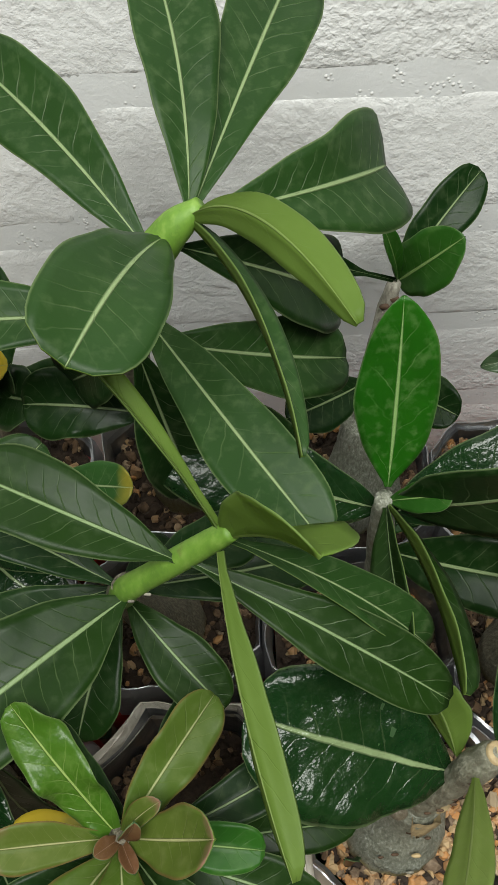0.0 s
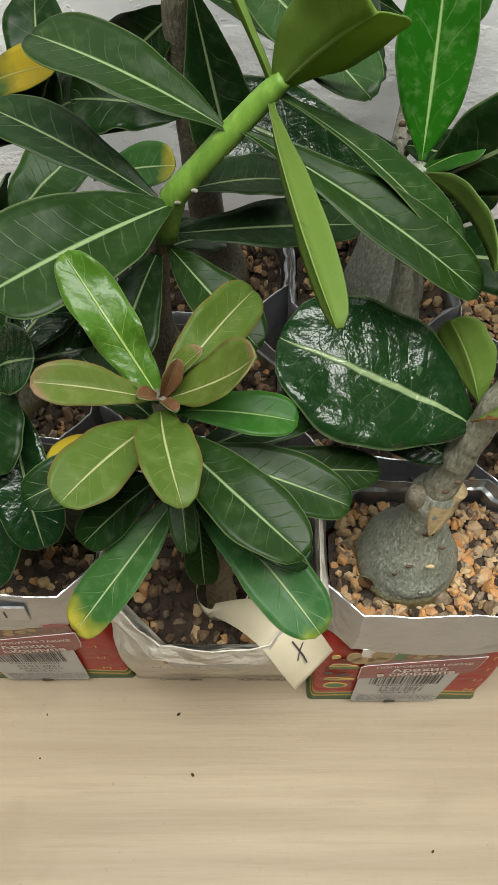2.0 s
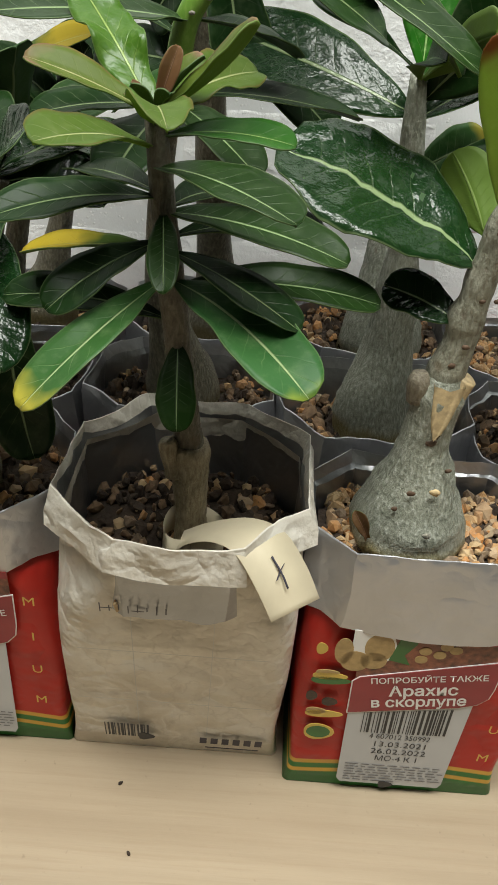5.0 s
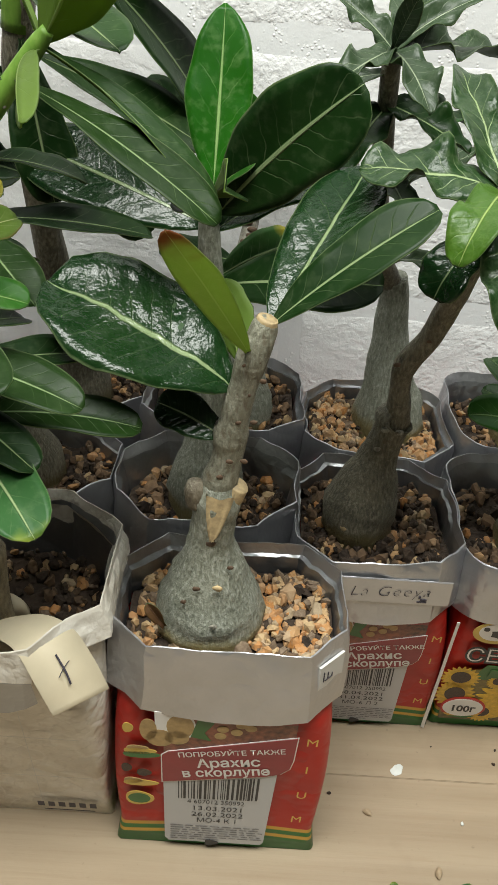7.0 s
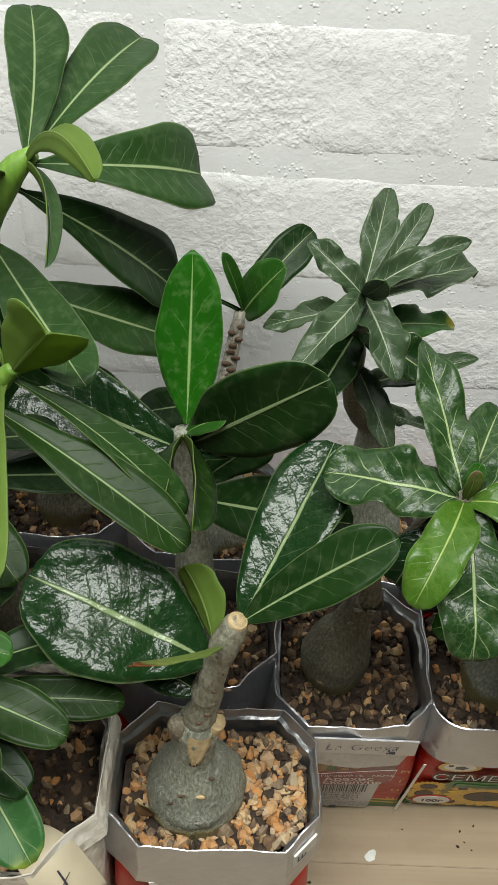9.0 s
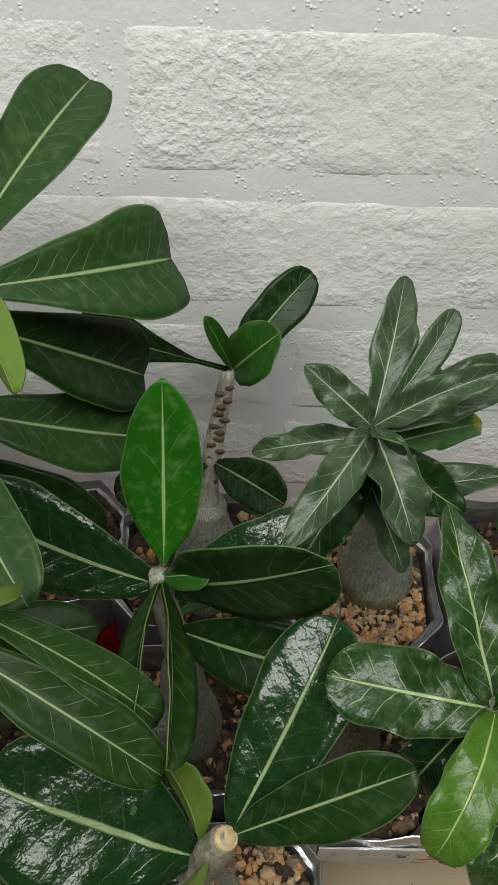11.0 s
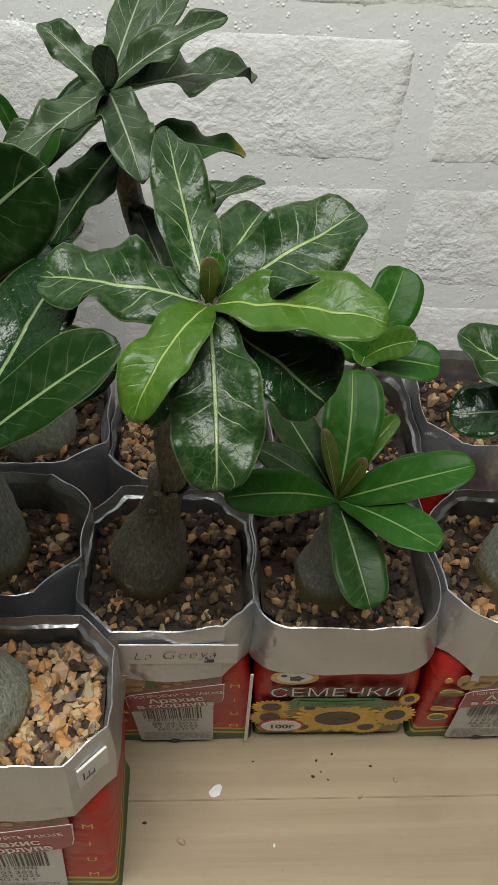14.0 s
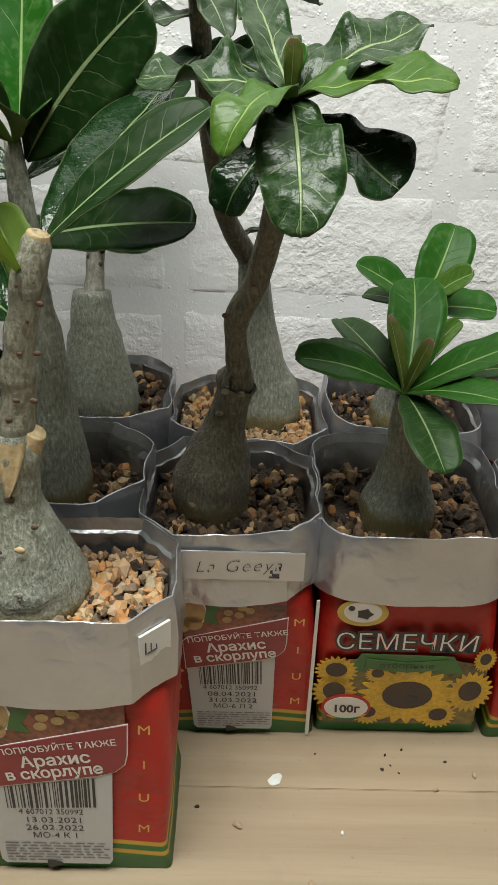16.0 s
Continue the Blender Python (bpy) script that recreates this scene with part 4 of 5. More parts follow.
cuff_label("lg", 0.25, 0.90, 0.1285, 0.1445, "La Geeya", 0.0096)
cuff_label("l", 0.06, 0.66, 0.134, 0.150, "", 0.0)
cx, cy, hw, hd = POTS["a"][:4]
turn = Matrix.Translation((cx + hw - 0.009 + 0.0012, cy - hd + 0.009 - 0.0012, 0.137)) @ Matrix.Rotation(radians(45), 4, "Z")
for name, lo, hi, material in (("paper_label", (-0.0075, -0.0006, -0.011), (0.0085, 0.0006, 0.011), "paper_label"), ("handwriting", (-0.005, -0.0011, 0.001), (-0.0046, -0.0007, 0.007), "ink"), ("handwriting", (-0.0022, -0.0011, 0.0015), (-0.0019, -0.0007, 0.0055), "ink"), ("handwriting", (0.0006, -0.0011, 0.0015), (0.0009, -0.0007, 0.0035), "ink"), ("handwriting", (-0.004, -0.0011, 0.001), (0.001, -0.0007, 0.0013), "ink")):
    bm = box_bm(lo, hi)
    bm.transform(turn)
    part(name, bm, MAT[material], ROOT["a"], "small white label" if name == "paper_label" else "ink strokes", smooth=False)
cx, cy, hw, hd = POTS["m"][:4]
for n, (dx, z, dz) in enumerate(((0.016, 0.128, 0.012), (0.022, 0.127, 0.010), (0.033, 0.127, 0.012), (0.038, 0.126, 0.006))):
    part("handwriting", box_bm((cx + dx, cy - hd - 0.0040, z), (cx + dx + 0.0009, cy - hd - 0.0022, z + dz)), MAT["ink"], ROOT["m"], "ink stroke on the foil", smooth=False)

# ---- plants ----
def plant(key, label):
    cx, cy = POTS[key][:2]
    return thing("potted_plant", (cx, cy, POTS[key][6]), label, "plant", "desert roses in bags")


def leaves(root, base, rows):
    """Rows: tip, width, look, further settings."""
    for tip, width, look_name, *more in rows:
        opts = dict(more[0]) if more else {}
        leaf(root, opts.pop("base", base), tip, width, look_name, **opts)


# plant with the one large glossy leaf
A = plant("a", "young desert rose with swollen grey trunk and glossy leaves")
stem(A, [(0.163, 0.184, 0.130, 0.024), (0.163, 0.184, 0.142, 0.0255), (0.163, 0.1838, 0.151, 0.0246), (0.163, 0.183, 0.164, 0.0206), (0.163, 0.182, 0.179, 0.0143), (0.163, 0.181, 0.191, 0.0105), (0.1635, 0.181, 0.203, 0.0096), (0.1645, 0.181, 0.214, 0.0108), (0.166, 0.181, 0.222, 0.0080), (0.167, 0.181, 0.228, 0.0060)], BARK["grey"], "trunk", 0.10)
stem(A, [(0.1655, 0.181, 0.216, 0.0074), (0.166, 0.181, 0.224, 0.0078), (0.168, 0.181, 0.238, 0.0064), (0.1685, 0.181, 0.246, 0.0073), (0.170, 0.180, 0.254, 0.0059), (0.171, 0.180, 0.262, 0.0062), (0.173, 0.1805, 0.271, 0.0056), (0.175, 0.181, 0.280, 0.0060), (0.1785, 0.182, 0.2925, 0.0054), (0.1795, 0.182, 0.2965, 0.0042), (0.180, 0.182, 0.298, 0.0020)], BARK["tan"], "stem", 0.12, "tan knobbly stem")
stem(A, [(0.168, 0.181, 0.211, 0.006), (0.1715, 0.180, 0.2185, 0.0054), (0.1735, 0.1795, 0.2225, 0.0046)], MAT["wood_cut"], "cut_stub", 0.1, "cut branch stub")
bm = bmesh.new()
grid = []
for i in range(9):
    f = i / 8
    z, r, cx = 0.1985 + 0.022 * f, 0.0122 - 0.0012 * f, 0.1636 + 0.0026 * f
    half = 0.08 + 0.62 * f**0.8
    row = []
    for j in range(9):
        a = (j / 4 - 1) * half
        deep = 0.0006 if abs(j - 4) == 3 else -0.0007 if abs(j - 4) < 3 else -0.0022
        deep += 0.0004 * noise.noise(Vector((a * 6, z * 500, 3)))
        row.append(bm.verts.new((cx + (r + deep) * math.sin(a), 0.181 - (r + deep) * math.cos(a), z + 0.002 * abs(j - 4) / 4)))
    grid.append(row)
for p, q in zip(grid, grid[1:]):
    for j in range(8):
        bm.faces.new((p[j], p[j + 1], q[j + 1], q[j]))
part("pruning_scar", bm, MAT["wood_cut"], A, "pale notched pruning scar")
stem(A, [(0.157, 0.179, 0.212, 0.0050), (0.1555, 0.178, 0.220, 0.0046), (0.155, 0.178, 0.224, 0.0030)], BARK["trunk"], "cut_stub", 0.15, "cut branch stub")


def knots(parent, rows):
    """Leaf scars and knots on a trunk: small uneven bosses."""
    for x, y, z, r, material in rows:
        bm = bmesh.new()
        bmesh.ops.create_icosphere(bm, subdivisions=2, radius=r)
        for v in bm.verts:
            v.co = Vector((v.co.x * 1.2, v.co.y * 0.5, v.co.z * 0.85)) * (1 + 0.35 * noise.noise(v.co * 500 + Vector((x, y, z)) * 90)) + Vector((x, y, z))
        part("knot", bm, material, parent, "small leaf scar")


knots(A, [(0.1630, 0.1712, 0.1965, 0.0018, MAT["knot"]), (0.1690, 0.1735, 0.2380, 0.0013, MAT["knot"]), (0.1655, 0.1738, 0.2300, 0.0012, MAT["knot"]), (0.1715, 0.1745, 0.2560, 0.0012, MAT["knot"]), (0.1745, 0.1755, 0.2680, 0.0011, MAT["knot"]), (0.1670, 0.1640, 0.1780, 0.0020, MAT["wood_cut"]), (0.1580, 0.1650, 0.1760, 0.0016, MAT["knot"]), (0.1720, 0.1700, 0.1850, 0.0013, MAT["knot"]), (0.1660, 0.1590, 0.1600, 0.0016, BARK["pale"]), (0.1775, 0.1760, 0.2820, 0.0011, MAT["knot"]), (0.1525, 0.1650, 0.1680, 0.0013, MAT["knot"])])
stem(A, [(0.1795, 0.182, 0.2945, 0.0044), (0.1799, 0.182, 0.2972, 0.0042), (0.1801, 0.182, 0.2980, 0.0034)], MAT["wood_cut"], "cut_end", 0.06, "pale cut end of the stem")
knots(A, [(0.1745 + 0.0045 * math.sin(2.1 * k) + 0.0009 * (k - 5), 0.1762 + 0.0012 * math.cos(2.1 * k), 0.231 + 0.0062 * k, 0.0013, MAT["knot"]) for k in range(10)])
leaf(A, (0.144, 0.167, 0.150), (0.1365, 0.165, 0.1655), 0.006, "red", face=(0.3, -1, 0.2), fold=0.6, name="dry_leaf")
leaves(A, (0.181, 0.183, 0.294), [
    ((0.095, 0.198, 0.300), 0.054, "gloss", dict(base=(0.170, 0.182, 0.267), face=(0.05, -0.45, 1), lift=0.10, fold=0.12, blunt=0.45, slim=0.75, pucker=0.045)),
    ((0.148, 0.129, 0.347), 0.0135, "burnt", dict(base=(0.174, 0.177, 0.285), face=(0.25, -0.75, -0.6), lift=0.02, fold=0.1, slim=0.8, back="burnt")),
    ((0.238, 0.192, 0.339), 0.0235, "dark", dict(face=(-0.2, -0.5, 1), lift=0.06, slim=0.8)),
    ((0.217, 0.243, 0.338), 0.034, "gloss", dict(face=(-0.3, -0.5, 1), lift=0.06, slim=0.8, pucker=0.03)),
    ((0.138, 0.191, 0.253), 0.018, "gloss", dict(base=(0.166, 0.180, 0.245), face=(0, -0.8, 1), slim=0.7)),
    ((0.158, 0.206, 0.300), 0.020, "fresh", dict(base=(0.171, 0.186, 0.276), face=(0, 1, 0.5), slim=0.8, back="back")),
])

# taller plant behind it
A2 = plant("m", "desert rose with upright bright leaf and grey stem")
stem(A2, [(0.155, 0.276, 0.128, 0.020), (0.155, 0.276, 0.150, 0.0205), (0.156, 0.275, 0.172, 0.0165), (0.157, 0.274, 0.195, 0.0118), (0.157, 0.273, 0.225, 0.0098), (0.156, 0.272, 0.245, 0.0062), (0.153, 0.272, 0.285, 0.0056), (0.151, 0.272, 0.315, 0.0036)], BARK["grey"], "trunk", 0.10)
leaves(A2, (0.152, 0.272, 0.312), [
    ((0.154, 0.308, 0.387), 0.030, "bright", dict(base=(0.153, 0.277, 0.314), face=(0, -1, 0.5), lift=0.02, slim=0.9, blunt=0.72, fold=0.15)),
    ((0.212, 0.246, 0.369), 0.042, "dark", dict(base=(0.156, 0.274, 0.305), face=(-0.15, -1, 0.40), slim=0.8, blunt=0.45, fold=0.12)),
    ((0.217, 0.285, 0.329), 0.032, "gloss", dict(base=(0.153, 0.274, 0.296), face=(-0.2, -0.5, 1), slim=0.85)),
    ((0.063, 0.302, 0.324), 0.040, "gloss", dict(base=(0.152, 0.276, 0.298), face=(0, -0.9, 0.8), slim=0.75, fold=0.12)),
    ((0.194, 0.305, 0.282), 0.022, "aged", dict(base=(0.155, 0.276, 0.272), face=(0, -0.7, 0.8))),
    ((0.231, 0.243, 0.288), 0.034, "dark", dict(base=(0.156, 0.270, 0.272), face=(0, -0.7, 0.8), slim=0.8)),
    ((0.162, 0.190, 0.341), 0.017, "deep", dict(face=(0.7, -0.2, 0.6), lift=0.10, fold=0.6, back="back")),
    ((0.149, 0.200, 0.330), 0.016, "deep", dict(face=(-0.6, -0.2, 0.7), lift=0.12, fold=0.6, back="back")),
    ((0.172, 0.262, 0.333), 0.012, "fresh", dict(face=(0, -0.5, 1))),
])

# leaning green stem with long leaves
B = plant("m2", "leaning desert rose with green stem and long leaves")
stem(B, [(0.052, 0.290, 0.128, 0.020), (0.052, 0.290, 0.150, 0.020), (0.048, 0.280, 0.180, 0.012), (0.042, 0.270, 0.225, 0.0065), (0.048, 0.248, 0.290, 0.0052), (0.058, 0.233, 0.334, 0.0050)], BARK["dark"], "trunk")
stem(B, [(0.053, 0.239, 0.312, 0.0052), (0.058, 0.232, 0.334, 0.0047), (0.068, 0.230, 0.349, 0.0042), (0.078, 0.229, 0.362, 0.0042), (0.090, 0.228, 0.377, 0.0037), (0.095, 0.227, 0.383, 0.0026)], BARK["green"], "stem", 0.015, "smooth bright green stem")
knots(B, [(0.0600 + 0.0052 * k + 0.0012 * math.sin(2.3 * k), 0.2265, 0.3365 + 0.0066 * k + 0.0016 * math.sin(4.1 * k), 0.0010, BARK["pale"]) for k in range(6)])
leaves(B, (0.092, 0.228, 0.378), [
    ((0.116, 0.203, 0.417), 0.030, "back", dict(face=(0.3, 0.9, 0.3), fold=0.5, slim=0.8, back="back")),
    ((0.160, 0.192, 0.328), 0.022, "deep", dict(base=(0.082, 0.226, 0.366), face=(0, -0.2, 1), lift=0.08)),
    ((0.107, 0.140, 0.371), 0.0105, "deep", dict(base=(0.091, 0.224, 0.376), face=(0.7, 0.2, -0.5), lift=-0.10, fold=0.6, slim=0.8, back="back")),
    ((0.016, 0.252, 0.382), 0.027, "deep", dict(base=(0.078, 0.227, 0.365), face=(0, -0.2, 1))),
    ((0.001, 0.182, 0.338), 0.041, "deep", dict(base=(0.058, 0.229, 0.334), face=(0, -0.3, 1), lift=0.06, slim=0.85, blunt=0.38)),
    ((-0.010, 0.268, 0.345), 0.023, "dark", dict(base=(0.054, 0.236, 0.328), face=(0, -0.2, 1))),
    ((0.056, 0.262, 0.425), 0.0075, "back", dict(face=(0.8, -0.2, 0.7), fold=0.9, back="back", slim=1.4)),
    ((0.157, 0.211, 0.324), 0.016, "mid", dict(base=(0.093, 0.228, 0.377), face=(0.2, -0.1, 1), lift=0.12, fold=0.5, back="back")),
    ((0.100, 0.258, 0.320), 0.022, "dark", dict(base=(0.062, 0.236, 0.334), face=(0, -0.2, 1))),
    ((0.128, 0.258, 0.298), 0.024, "dark", dict(base=(0.052, 0.244, 0.306), face=(0, -0.3, 1))),
    ((0.034, 0.196, 0.282), 0.024, "dark", dict(base=(0.050, 0.244, 0.300), face=(0, -0.4, 1))),
    ((0.088, 0.204, 0.286), 0.023, "deep", dict(base=(0.052, 0.243, 0.303), face=(0.1, -0.4, 1))),
    ((-0.004, 0.232, 0.296), 0.022, "dark", dict(base=(0.048, 0.247, 0.300), face=(0, -0.3, 1))),
    ((0.070, 0.272, 0.278), 0.022, "dark", dict(base=(0.049, 0.250, 0.292), face=(0, -0.2, 1))),
])

# tallest plant, near the wall
T = plant("tb", "tall desert rose with a crown of long leaves")
stem(T, [(0.062, 0.385, 0.128, 0.022), (0.062, 0.385, 0.152, 0.021), (0.062, 0.376, 0.180, 0.012), (0.060, 0.338, 0.270, 0.0082), (0.058, 0.318, 0.345, 0.0075), (0.064, 0.311, 0.388, 0.0068)], BARK["dark"], "trunk")
stem(T, [(0.060, 0.313, 0.370, 0.0072), (0.065, 0.311, 0.392, 0.0068), (0.080, 0.311, 0.416, 0.0058), (0.090, 0.312, 0.425, 0.003)], BARK["green"], "stem", 0.04, "green upper stem")
leaves(T, (0.086, 0.312, 0.420), [
    ((0.158, 0.360, 0.398), 0.040, "mid", dict(face=(-0.1, -0.8, 0.7), blunt=0.25, slim=1.2, fold=0.3, back="back", curl=0.1)),
    ((0.123, 0.408, 0.440), 0.030, "mid", dict(face=(0.1, -0.6, 0.9), blunt=0.3)),
    ((0.078, 0.385, 0.458), 0.026, "mid", dict(face=(0.4, -0.7, 0.6))),
    ((0.012, 0.385, 0.430), 0.028, "mid", dict(base=(0.074, 0.312, 0.404), face=(0, -0.5, 1))),
    ((0.062, 0.240, 0.450), 0.031, "mid", dict(base=(0.078, 0.308, 0.417), face=(0.15, -0.5, 1), blunt=0.25, slim=0.9, lift=0.12, curl=0.12, back="back")),
    ((0.127, 0.246, 0.447), 0.0125, "fresh", dict(side=0.22, face=(0.6, 0.4, -0.8), lift=-0.2, fold=0.5, slim=0.6, back="back")),
    ((0.113, 0.223, 0.428), 0.0065, "mid", dict(face=(0.7, -0.3, 0.6), fold=0.9, slim=0.4, back="back")),
    ((0.121, 0.224, 0.378), 0.025, "mid", dict(base=(0.066, 0.309, 0.388), face=(0, -0.4, 1), lift=0.08)),
    ((0.140, 0.356, 0.336), 0.036, "dark", dict(base=(0.080, 0.314, 0.408), face=(0.2, -0.6, 0.8), blunt=0.3)),
    ((0.143, 0.336, 0.319), 0.032, "mid", dict(base=(0.066, 0.316, 0.360), face=(0, -0.6, 0.8))),
    ((-0.020, 0.312, 0.378), 0.028, "mid", dict(base=(0.060, 0.312, 0.378), face=(0, -0.5, 1))),
    ((0.078, 0.288, 0.300), 0.028, "dark", dict(base=(0.063, 0.308, 0.368), face=(0.3, -0.9, 0.2), lift=0.05, fold=0.4)),
    ((0.030, 0.330, 0.320), 0.028, "dark", dict(base=(0.060, 0.316, 0.355), face=(0, -0.7, 0.6))),
    ((0.120, 0.310, 0.280), 0.030, "dark", dict(base=(0.061, 0.325, 0.320), face=(0, -0.6, 0.8))),
])

# rosette plant in the cream bag
W = plant("w", "bushy desert rose with olive and reddish young leaves")
stem(W, [(0.071, 0.166, 0.122, 0.0086), (0.070, 0.166, 0.150, 0.0070), (0.069, 0.165, 0.175, 0.0076), (0.068, 0.165, 0.188, 0.0088), (0.068, 0.165, 0.193, 0.0076)], BARK["straw"], "trunk", 0.14)
stem(W, [(0.0635, 0.162, 0.180, 0.0046), (0.0610, 0.160, 0.194, 0.0036), (0.0605, 0.160, 0.197, 0.0024)], BARK["straw"], "cut_stub", 0.2, "short cut stub")
stem(W, [(0.069, 0.165, 0.186, 0.006), (0.066, 0.164, 0.215, 0.0052), (0.060, 0.161, 0.270, 0.0046), (0.056, 0.159, 0.318, 0.0036)], BARK["brown"], "stem")
leaves(W, (0.056, 0.159, 0.315), [
    ((0.027, 0.192, 0.347), 0.017, "lime", dict(face=(0.2, -0.7, 0.8), wave=0.13, lift=0.08, slim=0.7, back="back")),
    ((0.086, 0.199, 0.323), 0.018, "olive", dict(face=(0, -0.6, 0.9), slim=0.8, wave=0.05, fold=0.35, back="back")),
    ((0.088, 0.154, 0.342), 0.019, "rosy", dict(face=(-0.3, -0.2, 1), lift=-0.05, fold=0.4, back="back", curl=-0.1)),
    ((0.018, 0.155, 0.330), 0.014, "rosy", dict(face=(0.1, -0.3, 1), lift=0.06, fold=0.4, back="back")),
    ((0.065, 0.117, 0.326), 0.018, "olive", dict(wave=0.04, fold=0.35, base=(0.056, 0.157, 0.313), face=(0, -0.2, 1), back="back", slim=0.8, curl=0.2)),
    ((0.028, 0.122, 0.314), 0.021, "olive", dict(base=(0.056, 0.158, 0.306), face=(0, -0.2, 1), back="back")),
    ((0.008, 0.168, 0.265), 0.017, "yellow", dict(base=(0.060, 0.162, 0.270), face=(0, 0, 1))),
    ((0.101, 0.111, 0.300), 0.023, "deep", dict(base=(0.057, 0.157, 0.300), face=(0.1, -0.3, 1), slim=0.8)),
    ((0.100, 0.154, 0.310), 0.015, "fresh", dict(base=(0.057, 0.159, 0.309), face=(0, -0.2, 1))),
    ((0.119, 0.140, 0.279), 0.021, "deep", dict(base=(0.059, 0.160, 0.285), face=(0.1, -0.3, 1), slim=0.8)),
    ((0.135, 0.169, 0.254), 0.018, "deep", dict(base=(0.062, 0.162, 0.258), face=(0, -0.3, 1), slim=0.8)),
    ((0.109, 0.105, 0.250), 0.024, "worn", dict(base=(0.062, 0.159, 0.262), face=(0.2, -0.4, 1), slim=0.8)),
    ((0.020, 0.112, 0.235), 0.020, "aged", dict(base=(0.061, 0.158, 0.264), face=(-0.2, -0.5, 1))),
    ((0.063, 0.126, 0.271), 0.010, "deep", dict(base=(0.059, 0.157, 0.285), face=(0, -0.6, 0.7), slim=0.7)),
    ((0.009, 0.138, 0.287), 0.018, "dark", dict(base=(0.058, 0.159, 0.290), face=(0, -0.3, 1))),
    ((0.024, 0.136, 0.258), 0.016, "dark", dict(base=(0.059, 0.159, 0.276), face=(0, -0.4, 1))),
    ((0.113, 0.186, 0.276), 0.018, "dark", dict(base=(0.060, 0.162, 0.276), face=(0, -0.3, 1))),
    ((0.020, 0.202, 0.285), 0.018, "dark", dict(base=(0.058, 0.162, 0.290), face=(0, -0.3, 1))),
    ((0.080, 0.215, 0.275), 0.018, "dark", dict(base=(0.059, 0.163, 0.285), face=(0, -0.3, 1))),
    ((0.000, 0.168, 0.248), 0.017, "dark", dict(base=(0.062, 0.163, 0.245), face=(0, -0.3, 1))),
    ((0.105, 0.126, 0.262), 0.018, "dark", dict(base=(0.061, 0.160, 0.272), face=(0.1, -0.3, 1))),
    ((0.066, 0.140, 0.213), 0.014, "deep", dict(base=(0.064, 0.160, 0.238), face=(0, -0.9, 0.5), slim=0.7)),
    ((0.063, 0.160, 0.335), 0.006, "red", dict(face=(0, -1, 0), fold=0.6)),
    ((0.070, 0.166, 0.332), 0.007, "rosy", dict(face=(-1, -0.4, 0.3), fold=0.6)),
    ((0.050, 0.153, 0.325), 0.006, "red", dict(face=(0.3, 0, 1), fold=0.6)),
    ((0.062, 0.148, 0.324), 0.005, "red", dict(face=(0, 0.3, 1), fold=0.6)),
])

# plant with crinkled leaves
LG = plant("lg", "desert rose with bent brown stem and crinkled leaves")
stem(LG, [(0.239, 0.262, 0.130, 0.0165), (0.239, 0.262, 0.140, 0.0190), (0.239, 0.262, 0.152, 0.0202), (0.241, 0.262, 0.164, 0.0186), (0.243, 0.262, 0.176, 0.0140), (0.245, 0.263, 0.186, 0.0103), (0.247, 0.263, 0.196, 0.0090), (0.249, 0.263, 0.204, 0.0092), (0.250, 0.263, 0.2085, 0.0104), (0.251, 0.262, 0.2110, 0.0068), (0.249, 0.259, 0.232, 0.0052), (0.2495, 0.256, 0.245, 0.0060), (0.257, 0.250, 0.262, 0.0054), (0.263, 0.238, 0.295, 0.0054), (0.265, 0.222, 0.328, 0.0046), (0.265, 0.211, 0.342, 0.0036)], BARK["dark"], "trunk", 0.10)
knots(LG, [(0.2310, 0.2455, 0.1500, 0.0026, MAT["wood_cut"]), (0.2440, 0.2505, 0.2460, 0.0016, MAT["knot"]), (0.2560, 0.2450, 0.2620, 0.0012, MAT["knot"]), (0.2420, 0.2535, 0.1960, 0.0016, BARK["pale"]), (0.2520, 0.2545, 0.2060, 0.0020, BARK["pale"]), (0.2445, 0.2545, 0.2070, 0.0018, BARK["pale"])])
